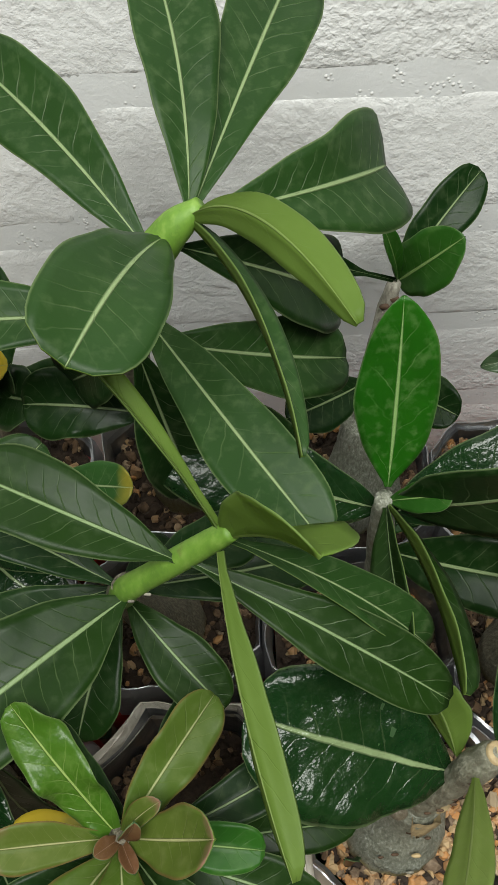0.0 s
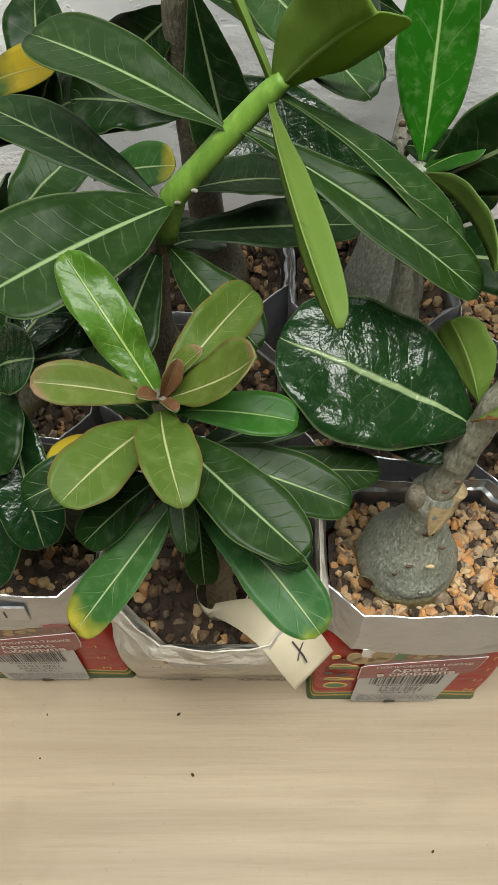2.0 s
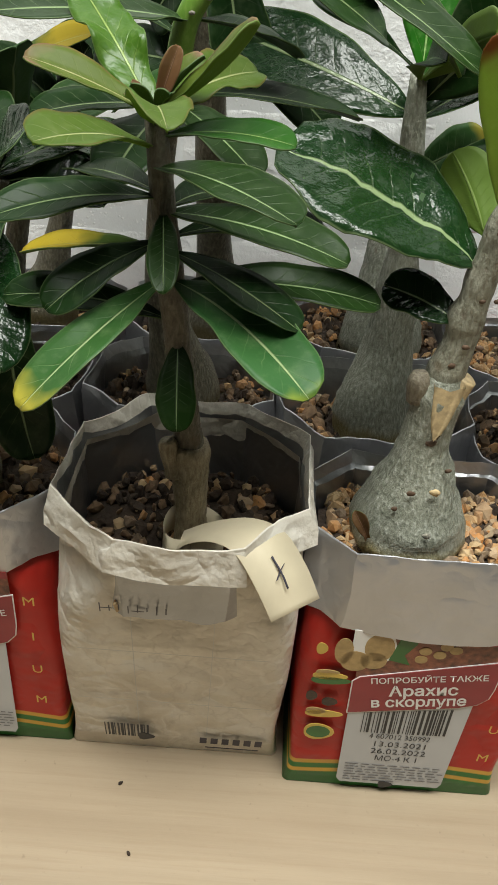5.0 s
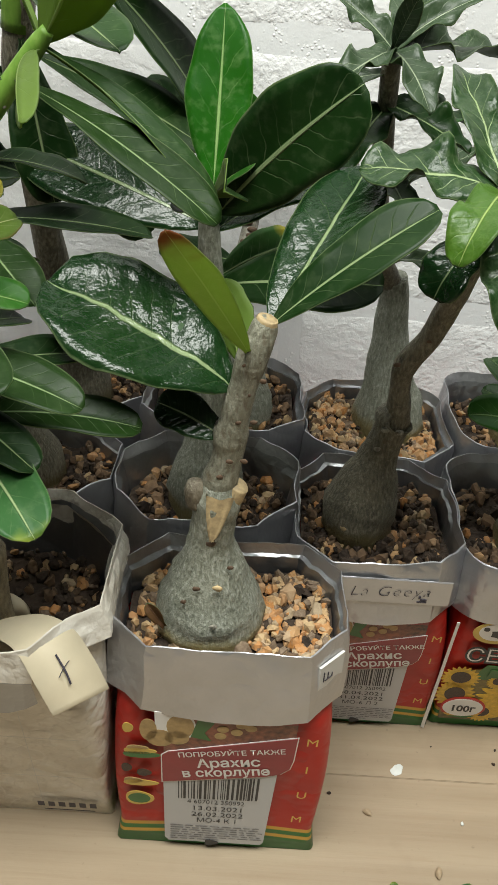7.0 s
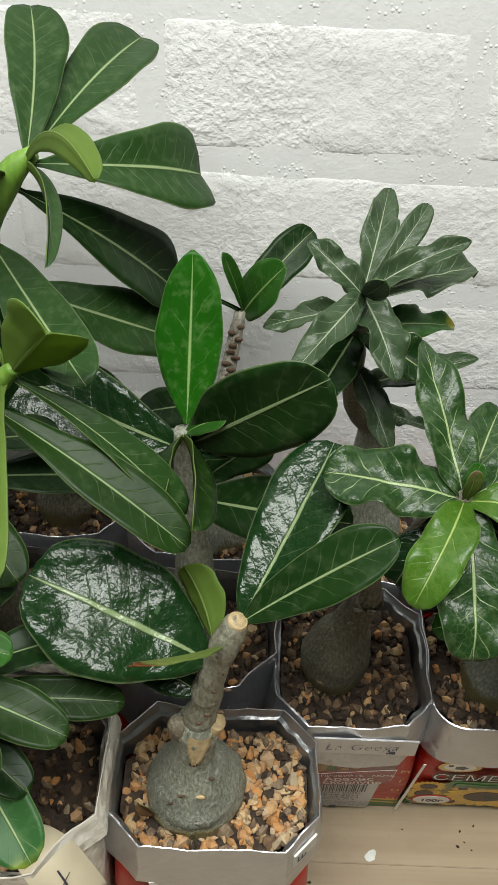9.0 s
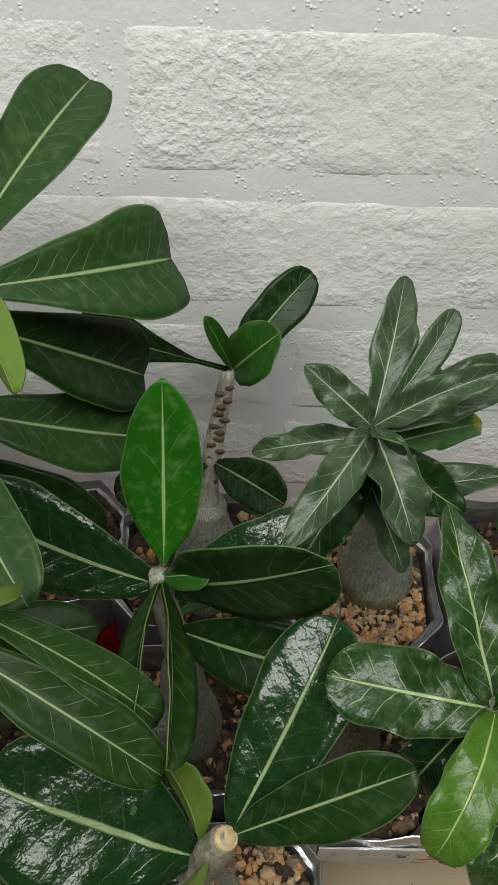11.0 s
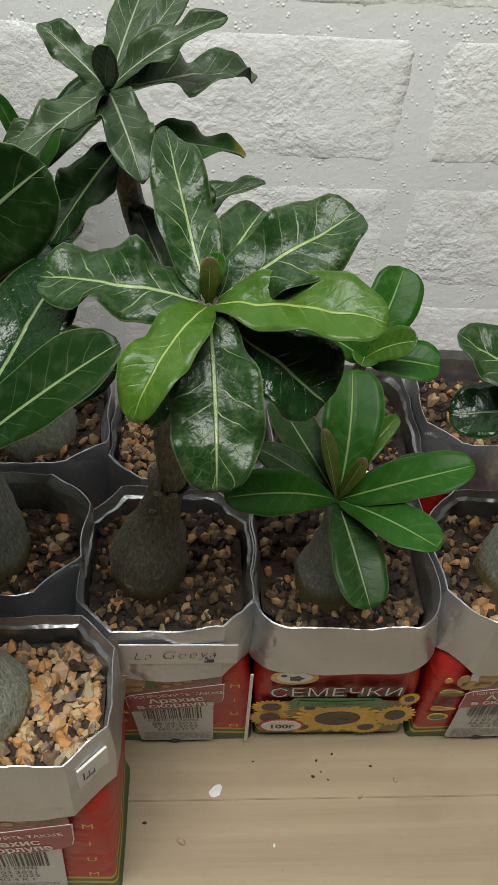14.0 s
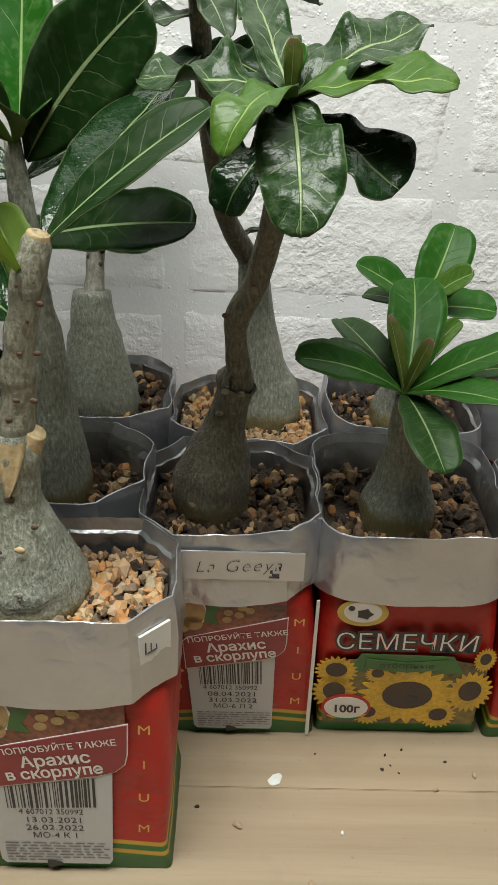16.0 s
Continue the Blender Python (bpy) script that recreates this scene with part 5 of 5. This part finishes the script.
leaves(LG, (0.265, 0.211, 0.341), [
    ((0.250, 0.267, 0.375), 0.0205, "puckered", dict(face=(0.1, -0.7, 0.7), wave=0.13, pucker=0.06, slim=0.66, blunt=0.75, fold=0.3)),
    ((0.211, 0.220, 0.344), 0.0275, "puckered", dict(face=(0, -0.4, 1), wave=0.15, pucker=0.06, slim=0.62, blunt=0.42)),
    ((0.241, 0.166, 0.335), 0.0200, "lime", dict(face=(0, -0.2, 1), wave=0.09, pucker=0.05, slim=0.64, blunt=0.4, curl=0.3, lift=0.2)),
    ((0.268, 0.161, 0.306), 0.0290, "puckered", dict(face=(0, -0.8, 0.6), wave=0.09, pucker=0.06, slim=0.64, blunt=0.4, curl=0.1)),
    ((0.319, 0.192, 0.348), 0.0245, "lime", dict(face=(0, -0.35, 1), wave=0.06, pucker=0.06, slim=0.64, blunt=0.4)),
    ((0.312, 0.230, 0.365), 0.0275, "puckered", dict(face=(-0.1, -0.6, 0.8), wave=0.12, pucker=0.06, slim=0.64, blunt=0.4)),
    ((0.304, 0.196, 0.313), 0.029, "gloss", dict(base=(0.265, 0.214, 0.334), face=(0.2, -0.6, 0.8), wave=0.05, pucker=0.06, blunt=0.3)),
    ((0.243, 0.199, 0.302), 0.020, "gloss", dict(base=(0.265, 0.216, 0.332), face=(-0.5, -0.6, 0.4), wave=0.09, pucker=0.05, blunt=0.3)),
    ((0.284, 0.253, 0.352), 0.0189, "puckered", dict(face=(-0.1, -0.6, 0.8), wave=0.05, pucker=0.06, slim=0.8)),
    ((0.265, 0.208, 0.360), 0.0065, "rosy", dict(face=(0, -1, 0.1), slim=0.8)),
    ((0.268, 0.214, 0.358), 0.007, "fresh", dict(face=(-0.5, -1, 0.1))),
])

# greyish plant near the wall
BK = plant("bk", "desert rose with greyish wavy leaves, near the wall")
stem(BK, [(0.268, 0.374, 0.130, 0.0235), (0.268, 0.374, 0.148, 0.0235), (0.265, 0.373, 0.168, 0.0175), (0.261, 0.371, 0.200, 0.0118), (0.258, 0.368, 0.232, 0.0090), (0.256, 0.366, 0.243, 0.0085)], BARK["grey"], "trunk", 0.10)
stem(BK, [(0.256, 0.366, 0.238, 0.0062), (0.241, 0.348, 0.270, 0.0056), (0.233, 0.322, 0.320, 0.0054), (0.228, 0.299, 0.374, 0.004)], BARK["dark"], "stem")
leaves(BK, (0.228, 0.299, 0.374), [
    ((0.241, 0.352, 0.398), 0.0151, "grey", dict(face=(0, -0.8, 0.6), wave=0.15, slim=0.66, blunt=0.6, fold=0.45)),
    ((0.284, 0.335, 0.369), 0.0210, "grey", dict(face=(-0.1, -0.5, 0.9), wave=0.19, slim=0.66, blunt=0.6, fold=0.45, pucker=0.05)),
    ((0.271, 0.305, 0.399), 0.0118, "grey", dict(face=(-0.3, -0.6, 0.8), wave=0.19, slim=0.62, blunt=0.62, fold=0.45)),
    ((0.203, 0.311, 0.392), 0.0134, "grey", dict(face=(0.2, -0.7, 0.7), wave=0.16, slim=0.62, blunt=0.62, fold=0.45)),
    ((0.289, 0.308, 0.336), 0.0165, "grey", dict(base=(0.236, 0.322, 0.304), face=(0, -0.5, 1), wave=0.16, slim=0.62, blunt=0.62, fold=0.45)),
    ((0.197, 0.256, 0.362), 0.0151, "grey", dict(face=(0, -0.4, 1), wave=0.16, slim=0.62, blunt=0.62, fold=0.45)),
    ((0.242, 0.262, 0.356), 0.0176, "grey", dict(face=(0.1, -0.5, 0.9), wave=0.15, slim=0.62, blunt=0.62, fold=0.45, lift=0.18)),
    ((0.282, 0.335, 0.335), 0.015, "aged", dict(base=(0.230, 0.308, 0.350), face=(0, -0.5, 1), wave=0.16, slim=0.62, blunt=0.62, fold=0.45)),
    ((0.186, 0.305, 0.350), 0.0118, "grey", dict(base=(0.229, 0.303, 0.364), face=(0, -0.5, 1), wave=0.19, slim=0.62, blunt=0.62, fold=0.45)),
    ((0.232, 0.272, 0.398), 0.0101, "grey", dict(face=(0, -0.8, 0.5), lift=0.1)),
    ((0.256, 0.330, 0.402), 0.0109, "grey", dict(face=(0, -0.8, 0.5))),
    ((0.252, 0.288, 0.292), 0.0151, "grey", dict(base=(0.234, 0.322, 0.318), face=(0.2, -0.8, 0.5), wave=0.15, slim=0.62, blunt=0.62, fold=0.45)),
    ((0.205, 0.272, 0.325), 0.020, "dark", dict(base=(0.230, 0.310, 0.348), face=(0, -0.5, 0.9), wave=0.15, slim=0.62, blunt=0.62, fold=0.45)),
    ((0.268, 0.290, 0.335), 0.020, "dark", dict(base=(0.230, 0.310, 0.350), face=(0.1, -0.6, 0.9), wave=0.15, slim=0.62, blunt=0.62, fold=0.45)),
    ((0.285, 0.340, 0.262), 0.0101, "grey", dict(base=(0.252, 0.362, 0.255), face=(0, -0.5, 0.9), wave=0.22, slim=0.62, blunt=0.62, fold=0.45)),
])

# spotted stem with a bright bud, near the wall
K = plant("kk", "desert rose with spotted pale stem and bright bud")
stem(K, [(0.166, 0.366, 0.132, 0.025), (0.166, 0.366, 0.152, 0.0255), (0.165, 0.368, 0.175, 0.019), (0.164, 0.371, 0.198, 0.0138), (0.164, 0.374, 0.215, 0.0115)], BARK["grey"], "trunk", 0.10)
stem(K, [(0.165, 0.374, 0.208, 0.0068), (0.166, 0.384, 0.235, 0.0054), (0.172, 0.399, 0.270, 0.0045), (0.175, 0.402, 0.292, 0.0034)], BARK["pale"], "stem", 0.16, "pale stem with dark leaf scars")
knots(K, [(0.1652 + 0.00054 * k + 0.0026 * math.sin(k * 2.4), 0.3768 + 0.00132 * k, 0.226 + 0.0036 * k, 0.0023, MAT["knot"]) for k in range(18)])
leaves(K, (0.177, 0.404, 0.290), [
    ((0.199, 0.389, 0.332), 0.028, "fresh", dict(face=(-0.3, -0.7, 0.8), blunt=0.5, slim=0.55, fold=0.25)),
    ((0.216, 0.436, 0.328), 0.024, "dark", dict(face=(0, -0.6, 0.8), slim=0.7)),
    ((0.164, 0.396, 0.334), 0.009, "fresh", dict(face=(0.6, -0.9, 0.3), fold=0.6)),
    ((0.105, 0.385, 0.335), 0.026, "dark", dict(face=(0, -0.6, 0.8), slim=2.6)),
    ((0.205, 0.350, 0.250), 0.026, "dark", dict(base=(0.167, 0.384, 0.240), face=(0, -0.6, 0.8))),
    ((0.120, 0.350, 0.255), 0.026, "dark", dict(base=(0.165, 0.382, 0.240), face=(0, -0.6, 0.8))),
])

# small plant near the wall
S = plant("bs", "small desert rose with rounded fresh leaves")
stem(S, [(0.352, 0.370, 0.130, 0.017), (0.352, 0.369, 0.148, 0.0165), (0.352, 0.362, 0.168, 0.010), (0.351, 0.352, 0.198, 0.0045), (0.352, 0.342, 0.222, 0.003)], BARK["grey"], "trunk")
leaves(S, (0.352, 0.342, 0.221), [
    ((0.371, 0.368, 0.262), 0.029, "fresh", dict(face=(0, -0.8, 0.6), slim=0.7)),
    ((0.313, 0.340, 0.246), 0.024, "fresh", dict(face=(0.2, -0.5, 0.9), slim=0.7)),
    ((0.372, 0.322, 0.248), 0.018, "lime", dict(face=(0, -0.5, 0.9), slim=0.7)),
    ((0.391, 0.332, 0.224), 0.026, "fresh", dict(face=(0, -0.4, 1), slim=0.7)),
    ((0.322, 0.362, 0.222), 0.016, "mid", dict(face=(0, -0.4, 1), slim=0.7)),
    ((0.345, 0.318, 0.235), 0.014, "lime", dict(face=(0, -0.5, 1), slim=0.7)),
])

# plant in the seed bag
SD = plant("sd", "small desert rose with smooth narrow leaves")
stem(SD, [(0.334, 0.258, 0.128, 0.0185), (0.334, 0.258, 0.146, 0.0188), (0.333, 0.256, 0.166, 0.0130), (0.330, 0.252, 0.186, 0.0075), (0.327, 0.247, 0.212, 0.004)], BARK["grey"], "trunk")
leaves(SD, (0.327, 0.246, 0.213), [
    ((0.274, 0.223, 0.238), 0.021, "fresh", dict(face=(0, -0.4, 1), slim=0.8)),
    ((0.381, 0.236, 0.246), 0.022, "fresh", dict(face=(0, -0.4, 1), slim=0.8)),
    ((0.363, 0.205, 0.228), 0.021, "fresh", dict(face=(0, -0.3, 1), slim=0.8)),
    ((0.337, 0.195, 0.200), 0.024, "mid", dict(face=(0, -0.5, 0.9), slim=0.9, lift=0.2)),
    ((0.334, 0.290, 0.254), 0.028, "fresh", dict(face=(0, -0.9, 0.3), slim=0.8)),
    ((0.301, 0.296, 0.230), 0.022, "mid", dict(face=(0.2, -0.6, 0.8), slim=0.8)),
    ((0.318, 0.258, 0.246), 0.008, "rosy", dict(face=(0.4, -0.9, 0.2), fold=0.5)),
    ((0.336, 0.246, 0.240), 0.007, "rosy", dict(face=(-0.4, -0.9, 0.2), fold=0.6)),
    ((0.356, 0.276, 0.238), 0.010, "lime", dict(face=(-0.4, -0.6, 0.6), fold=0.4)),
    ((0.376, 0.262, 0.220), 0.016, "mid", dict(face=(0, -0.3, 1))),
    ((0.290, 0.262, 0.230), 0.014, "mid", dict(face=(0, -0.4, 1))),
])

# plant in the bag at the end of the middle row
R = plant("r", "desert rose with dark crinkled leaves")
stem(R, [(0.435, 0.264, 0.130, 0.021), (0.435, 0.264, 0.150, 0.021), (0.434, 0.264, 0.172, 0.014), (0.432, 0.262, 0.200, 0.008), (0.428, 0.262, 0.255, 0.005)], BARK["grey"], "trunk")
leaves(R, (0.428, 0.262, 0.252), [
    ((0.374, 0.278, 0.284), 0.030, "puckered", dict(face=(0, -0.4, 1), wave=0.05, pucker=0.05, slim=0.7)),
    ((0.378, 0.271, 0.243), 0.028, "gloss", dict(face=(0, -0.4, 1), wave=0.06, pucker=0.05, slim=0.7)),
    ((0.408, 0.222, 0.225), 0.028, "gloss", dict(face=(-0.3, -0.8, 0.6), wave=0.05, pucker=0.05)),
    ((0.460, 0.215, 0.255), 0.030, "puckered", dict(face=(0, -0.5, 1), wave=0.05, pucker=0.05)),
    ((0.478, 0.285, 0.275), 0.030, "puckered", dict(face=(0, -0.5, 1), wave=0.05, pucker=0.05)),
    ((0.425, 0.315, 0.290), 0.028, "puckered", dict(face=(0, -0.7, 0.7), wave=0.05, pucker=0.05)),
])

# dark plants on the far side of the cream bag
def rosette(key, node, look_names, tips, width, label):
    root = plant(key, label)
    cx, cy, soil = POTS[key][0], POTS[key][1], POTS[key][6]
    x, y, z = node
    stem(root, [(cx, cy, soil - 0.01, 0.019), (cx, cy, soil + 0.012, 0.0195), (cx * 0.8 + x * 0.2, cy * 0.8 + y * 0.2, soil + 0.035, 0.011), (cx * 0.4 + x * 0.6, cy * 0.4 + y * 0.6, soil * 0.4 + z * 0.6, 0.006), (x, y, z, 0.004)], BARK["dark"], "trunk")
    for k, (tx, ty, tz) in enumerate(tips):
        drop = max(0.0, z - tz) * 0.35
        leaf(root, (x + (cx - x) * 0.1, y, z - drop), (tx, ty, tz), width, look_names[k % len(look_names)], face=(0, -0.5, 0.9), slim=0.75, pucker=0.03)
    return root


rosette("l", (-0.008, 0.200, 0.280), ("gloss", "dark", "gloss"), [(0.010, 0.185, 0.304), (-0.060, 0.180, 0.290), (0.002, 0.150, 0.226), (-0.029, 0.148, 0.196), (0.000, 0.186, 0.165), (-0.055, 0.155, 0.235), (0.030, 0.215, 0.275), (-0.025, 0.245, 0.300), (0.020, 0.245, 0.290), (-0.065, 0.215, 0.250), (-0.015, 0.165, 0.258)], 0.026, "low desert rose with dark glossy drooping leaves")
rosette("lm", (-0.022, 0.290, 0.268), ("dark", "gloss", "mid"), [(-0.045, 0.250, 0.314), (0.038, 0.280, 0.276), (-0.075, 0.262, 0.292), (-0.040, 0.250, 0.268), (-0.012, 0.250, 0.318), (0.012, 0.320, 0.290), (-0.085, 0.305, 0.265), (0.020, 0.255, 0.255)], 0.029, "desert rose with dark rounded leaves")
rosette("lb", (-0.015, 0.362, 0.268), ("dark", "dark", "dark", "mid"), [(-0.004, 0.352, 0.305), (-0.055, 0.345, 0.300), (0.012, 0.330, 0.305), (-0.070, 0.350, 0.275), (-0.020, 0.410, 0.310), (0.045, 0.350, 0.292)], 0.030, "desert rose with rounded leaves near the wall")
yellowing = bpy.data.objects["potted_plant.013"]
leaf(yellowing, (-0.055, 0.360, 0.285), (0.000, 0.346, 0.312), 0.022, "yellow", face=(0, -0.5, 0.9))
leaf(yellowing, (0.016, 0.302, 0.285), (0.054, 0.288, 0.303), 0.020, "aged", face=(0, -0.5, 0.9))
leaf(yellowing, (0.060, 0.325, 0.300), (0.006, 0.330, 0.305), 0.030, "dark", face=(0, -0.6, 0.9), wave=0.05)

# ---- masking tape round the trunk in the cream bag ----
def strip(points, across, thick=0.0004):
    """A ribbon along points, each with its own half width vector."""
    bm = bmesh.new()
    rows = spline([(*p, *w) for p, w in zip(points, across)], 6)
    loops = []
    for r in rows:
        c, w = Vector(r[:3]), Vector(r[3:])
        up = Vector((0.2, -0.5, 0.8)) * thick
        loops.append([bm.verts.new(p) for p in (c - w, c + w, c + w + up, c - w + up)])
    for a, b in zip(loops, loops[1:]):
        for k in range(4):
            bm.faces.new((a[k], a[(k + 1) % 4], b[(k + 1) % 4], b[k]))
    bm.faces.new(loops[0])
    bm.faces.new(loops[-1][::-1])
    bmesh.ops.recalc_face_normals(bm, faces=bm.faces)
    return bm


tag = thing("tape_tag", (0.071, 0.166, 0.135), "strip of masking tape wrapped round a trunk, hanging over the rim", "tape")
loop_pts = [(0.071 + 0.0128 * math.sin(a), 0.166 - 0.0128 * math.cos(a), 0.146 + 0.0015 * math.sin(2 * a)) for a in (2 * math.pi * k / 12 for k in range(13))]
part("loop", strip(loop_pts, [(0.001 * math.sin(k), 0, 0.0072) for k in range(13)], 0.0006), MAT["tape"], tag)
part("tail", strip([(0.066, 0.1545, 0.150), (0.074, 0.152, 0.158), (0.087, 0.146, 0.166), (0.0985, 0.138, 0.1675), (0.1075, 0.131, 0.158), (0.1145, 0.127, 0.1445)], [(0.002, 0.001, 0.006), (0.005, 0.003, 0.004), (0.0075, 0.007, 0.001), (0.009, 0.009, -0.001), (0.0095, 0.010, -0.002), (0.0095, 0.010, -0.0025)], 0.0006), MAT["tape"], tag)
part("ink_mark", strip([(0.1035, 0.1335, 0.1648), (0.1080, 0.1297, 0.1594), (0.1105, 0.1270, 0.1552)], [(0.0003, 0.0003, 0)] * 3, 0.0003), MAT["ink"], tag, "short ink mark")
part("ink_mark", strip([(0.1085, 0.1345, 0.1608), (0.1070, 0.1305, 0.1602), (0.1060, 0.1265, 0.1592)], [(0.0003, 0, 0.0003)] * 3, 0.0003), MAT["ink"], tag, "short ink mark")

# ---- crumbs on the table ----
def chip(x, y, size, material, label, flat=0.35, seed=1):
    rng = random.Random(seed)
    bm = bmesh.new()
    bmesh.ops.create_icosphere(bm, subdivisions=2, radius=1)
    turn = rng.uniform(0, 6)
    for v in bm.verts:
        v.co *= 1 + 0.35 * noise.noise(v.co * 1.4 + Vector((seed, 0, 0)))
        p = Matrix.Rotation(turn, 3, "Z") @ Vector((v.co.x * size, v.co.y * size * 0.6, v.co.z * size * flat))
        v.co = p + Vector((x, y, size * flat * 0.8))
    ob = part("crumb", bm, MAT[material], None, label, smooth=False)
    return tagged(ob, label, "crumb", "crumbs on the table")


chip(0.277, 0.208, 0.0048, "chip_pale", "pale green flake of shell on the table", 0.12, 1)
chip(0.257, 0.179, 0.0026, "chip_tan", "tan pebble lying on the table", 0.7, 2)
chip(0.310, 0.176, 0.0014, "chip_pale", "tiny white crumb on the table", 0.6, 3)
chip(0.292, 0.146, 0.0030, "chip_tan", "tan pebble lying on the table", 0.7, 4)
chip(0.363, 0.203, 0.0016, "chip_tan", "tan pebble lying on the table", 0.7, 5)
chip(0.386, 0.213, 0.0018, "chip_tan", "tan pebble lying on the table", 0.7, 6)
for n, (x, y) in enumerate(((0.341, 0.219), (0.349, 0.230), (0.336, 0.216), (0.345, 0.214), (0.339, 0.226), (0.050, 0.110), (-0.042, 0.146), (0.189, 0.068), (0.040, 0.146), (-0.043, 0.120), (0.372, 0.222), (0.236, 0.190), (0.300, 0.226))):
    chip(x, y, 0.0007 + 0.0003 * (n % 3), "soil", "dark crumb of soil on the table", 0.7, 20 + n)

# ---- seedling at the table's edge ----
sprout = thing("seedling", (0.262, 0.100, 0.0), "small green seedling lying on the table", "plant")
stem(sprout, [(0.262, 0.095, 0.002, 0.0025), (0.262, 0.100, 0.010, 0.002), (0.262, 0.104, 0.016, 0.0015)], BARK["green"], "stem", 0.03)
leaves(sprout, (0.262, 0.103, 0.014), [((0.261, 0.124, 0.030), 0.0065, "worn", dict(face=(0, -0.8, 0.6))), ((0.250, 0.120, 0.031), 0.0045, "worn", dict(face=(0.4, -0.8, 0.6))), ((0.303, 0.128, 0.022), 0.010, "worn", dict(face=(0, -0.5, 0.8)))])

# ---- bricks of the back wall ----
def brick_mesh(seed, long, high):
    bm = bmesh.new()
    nx, nz = 30, 14
    grid = []
    for j in range(nz + 1):
        row = []
        for i in range(nx + 1):
            x, z = (i / nx - 0.5) * long, (j / nz - 0.5) * high
            dx, dz = long / 2 - abs(x), high / 2 - abs(z)
            edge = min(1.0, min(dx, dz) / 0.010)
            q = Vector((x * 24 + seed * 13, z * 24, seed))
            y = -0.0012 * edge * edge * (3 - 2 * edge) - 0.0006 * noise.noise(q) * edge - 0.0004 * noise.noise(q * 3) * edge
            jag = 0.0016 * noise.noise(Vector((x * 60, z * 60, seed + 5))) if edge < 0.5 else 0
            row.append(bm.verts.new((x + (jag if dx < dz else 0), y + 0.0005, z + (jag if dz <= dx else 0))))
        grid.append(row)
    for j in range(nz):
        for i in range(nx):
            bm.faces.new((grid[j][i], grid[j][i + 1], grid[j + 1][i + 1], grid[j + 1][i]))
    rim = [grid[0][i] for i in range(nx + 1)] + [grid[j][nx] for j in range(1, nz + 1)] + [grid[nz][i] for i in range(nx - 1, -1, -1)] + [grid[j][0] for j in range(nz - 1, 0, -1)]
    back = [bm.verts.new((v.co.x, 0.006, v.co.z)) for v in rim]
    for k in range(len(rim)):
        n = (k + 1) % len(rim)
        bm.faces.new((rim[n], rim[k], back[k], back[n]))
    mesh = bpy.data.meshes.new("brick")
    bm.to_mesh(mesh)
    bm.free()
    mesh.materials.append(MAT["brick"])
    mesh.shade_smooth()
    return mesh


BRICKS = [brick_mesh(n, 0.183 - 0.0085, 0.0875 - 0.0105) for n in range(5)]
LONG = [brick_mesh(n + 5, 0.366 - 0.0085, 0.0875 - 0.0105) for n in range(2)]
SHIFT = {0: 0.03, 1: 0.387, 2: 0.2065, 3: 0.024, 4: 0.302, 5: 0.210, 6: 0.300, 7: 0.210, 8: 0.29}
rng = random.Random(8)
for row in range(9):
    z = 0.089 + (row - 1) * 0.0875 + 0.04375
    step, kinds = (0.366, LONG) if row == 3 else (0.183, BRICKS)
    x = SHIFT[row] - step * 5
    while x < 1.15:
        if x > -0.85:
            ob = new("brick", kinds[rng.randrange(len(kinds))])
            ob.location = (x + step / 2, WALL_Y + 0.003, z + rng.uniform(-0.001, 0.001))
            ob.rotation_euler = (0, rng.uniform(-0.006, 0.006), 0)
            ob.parent = wall
        x += step
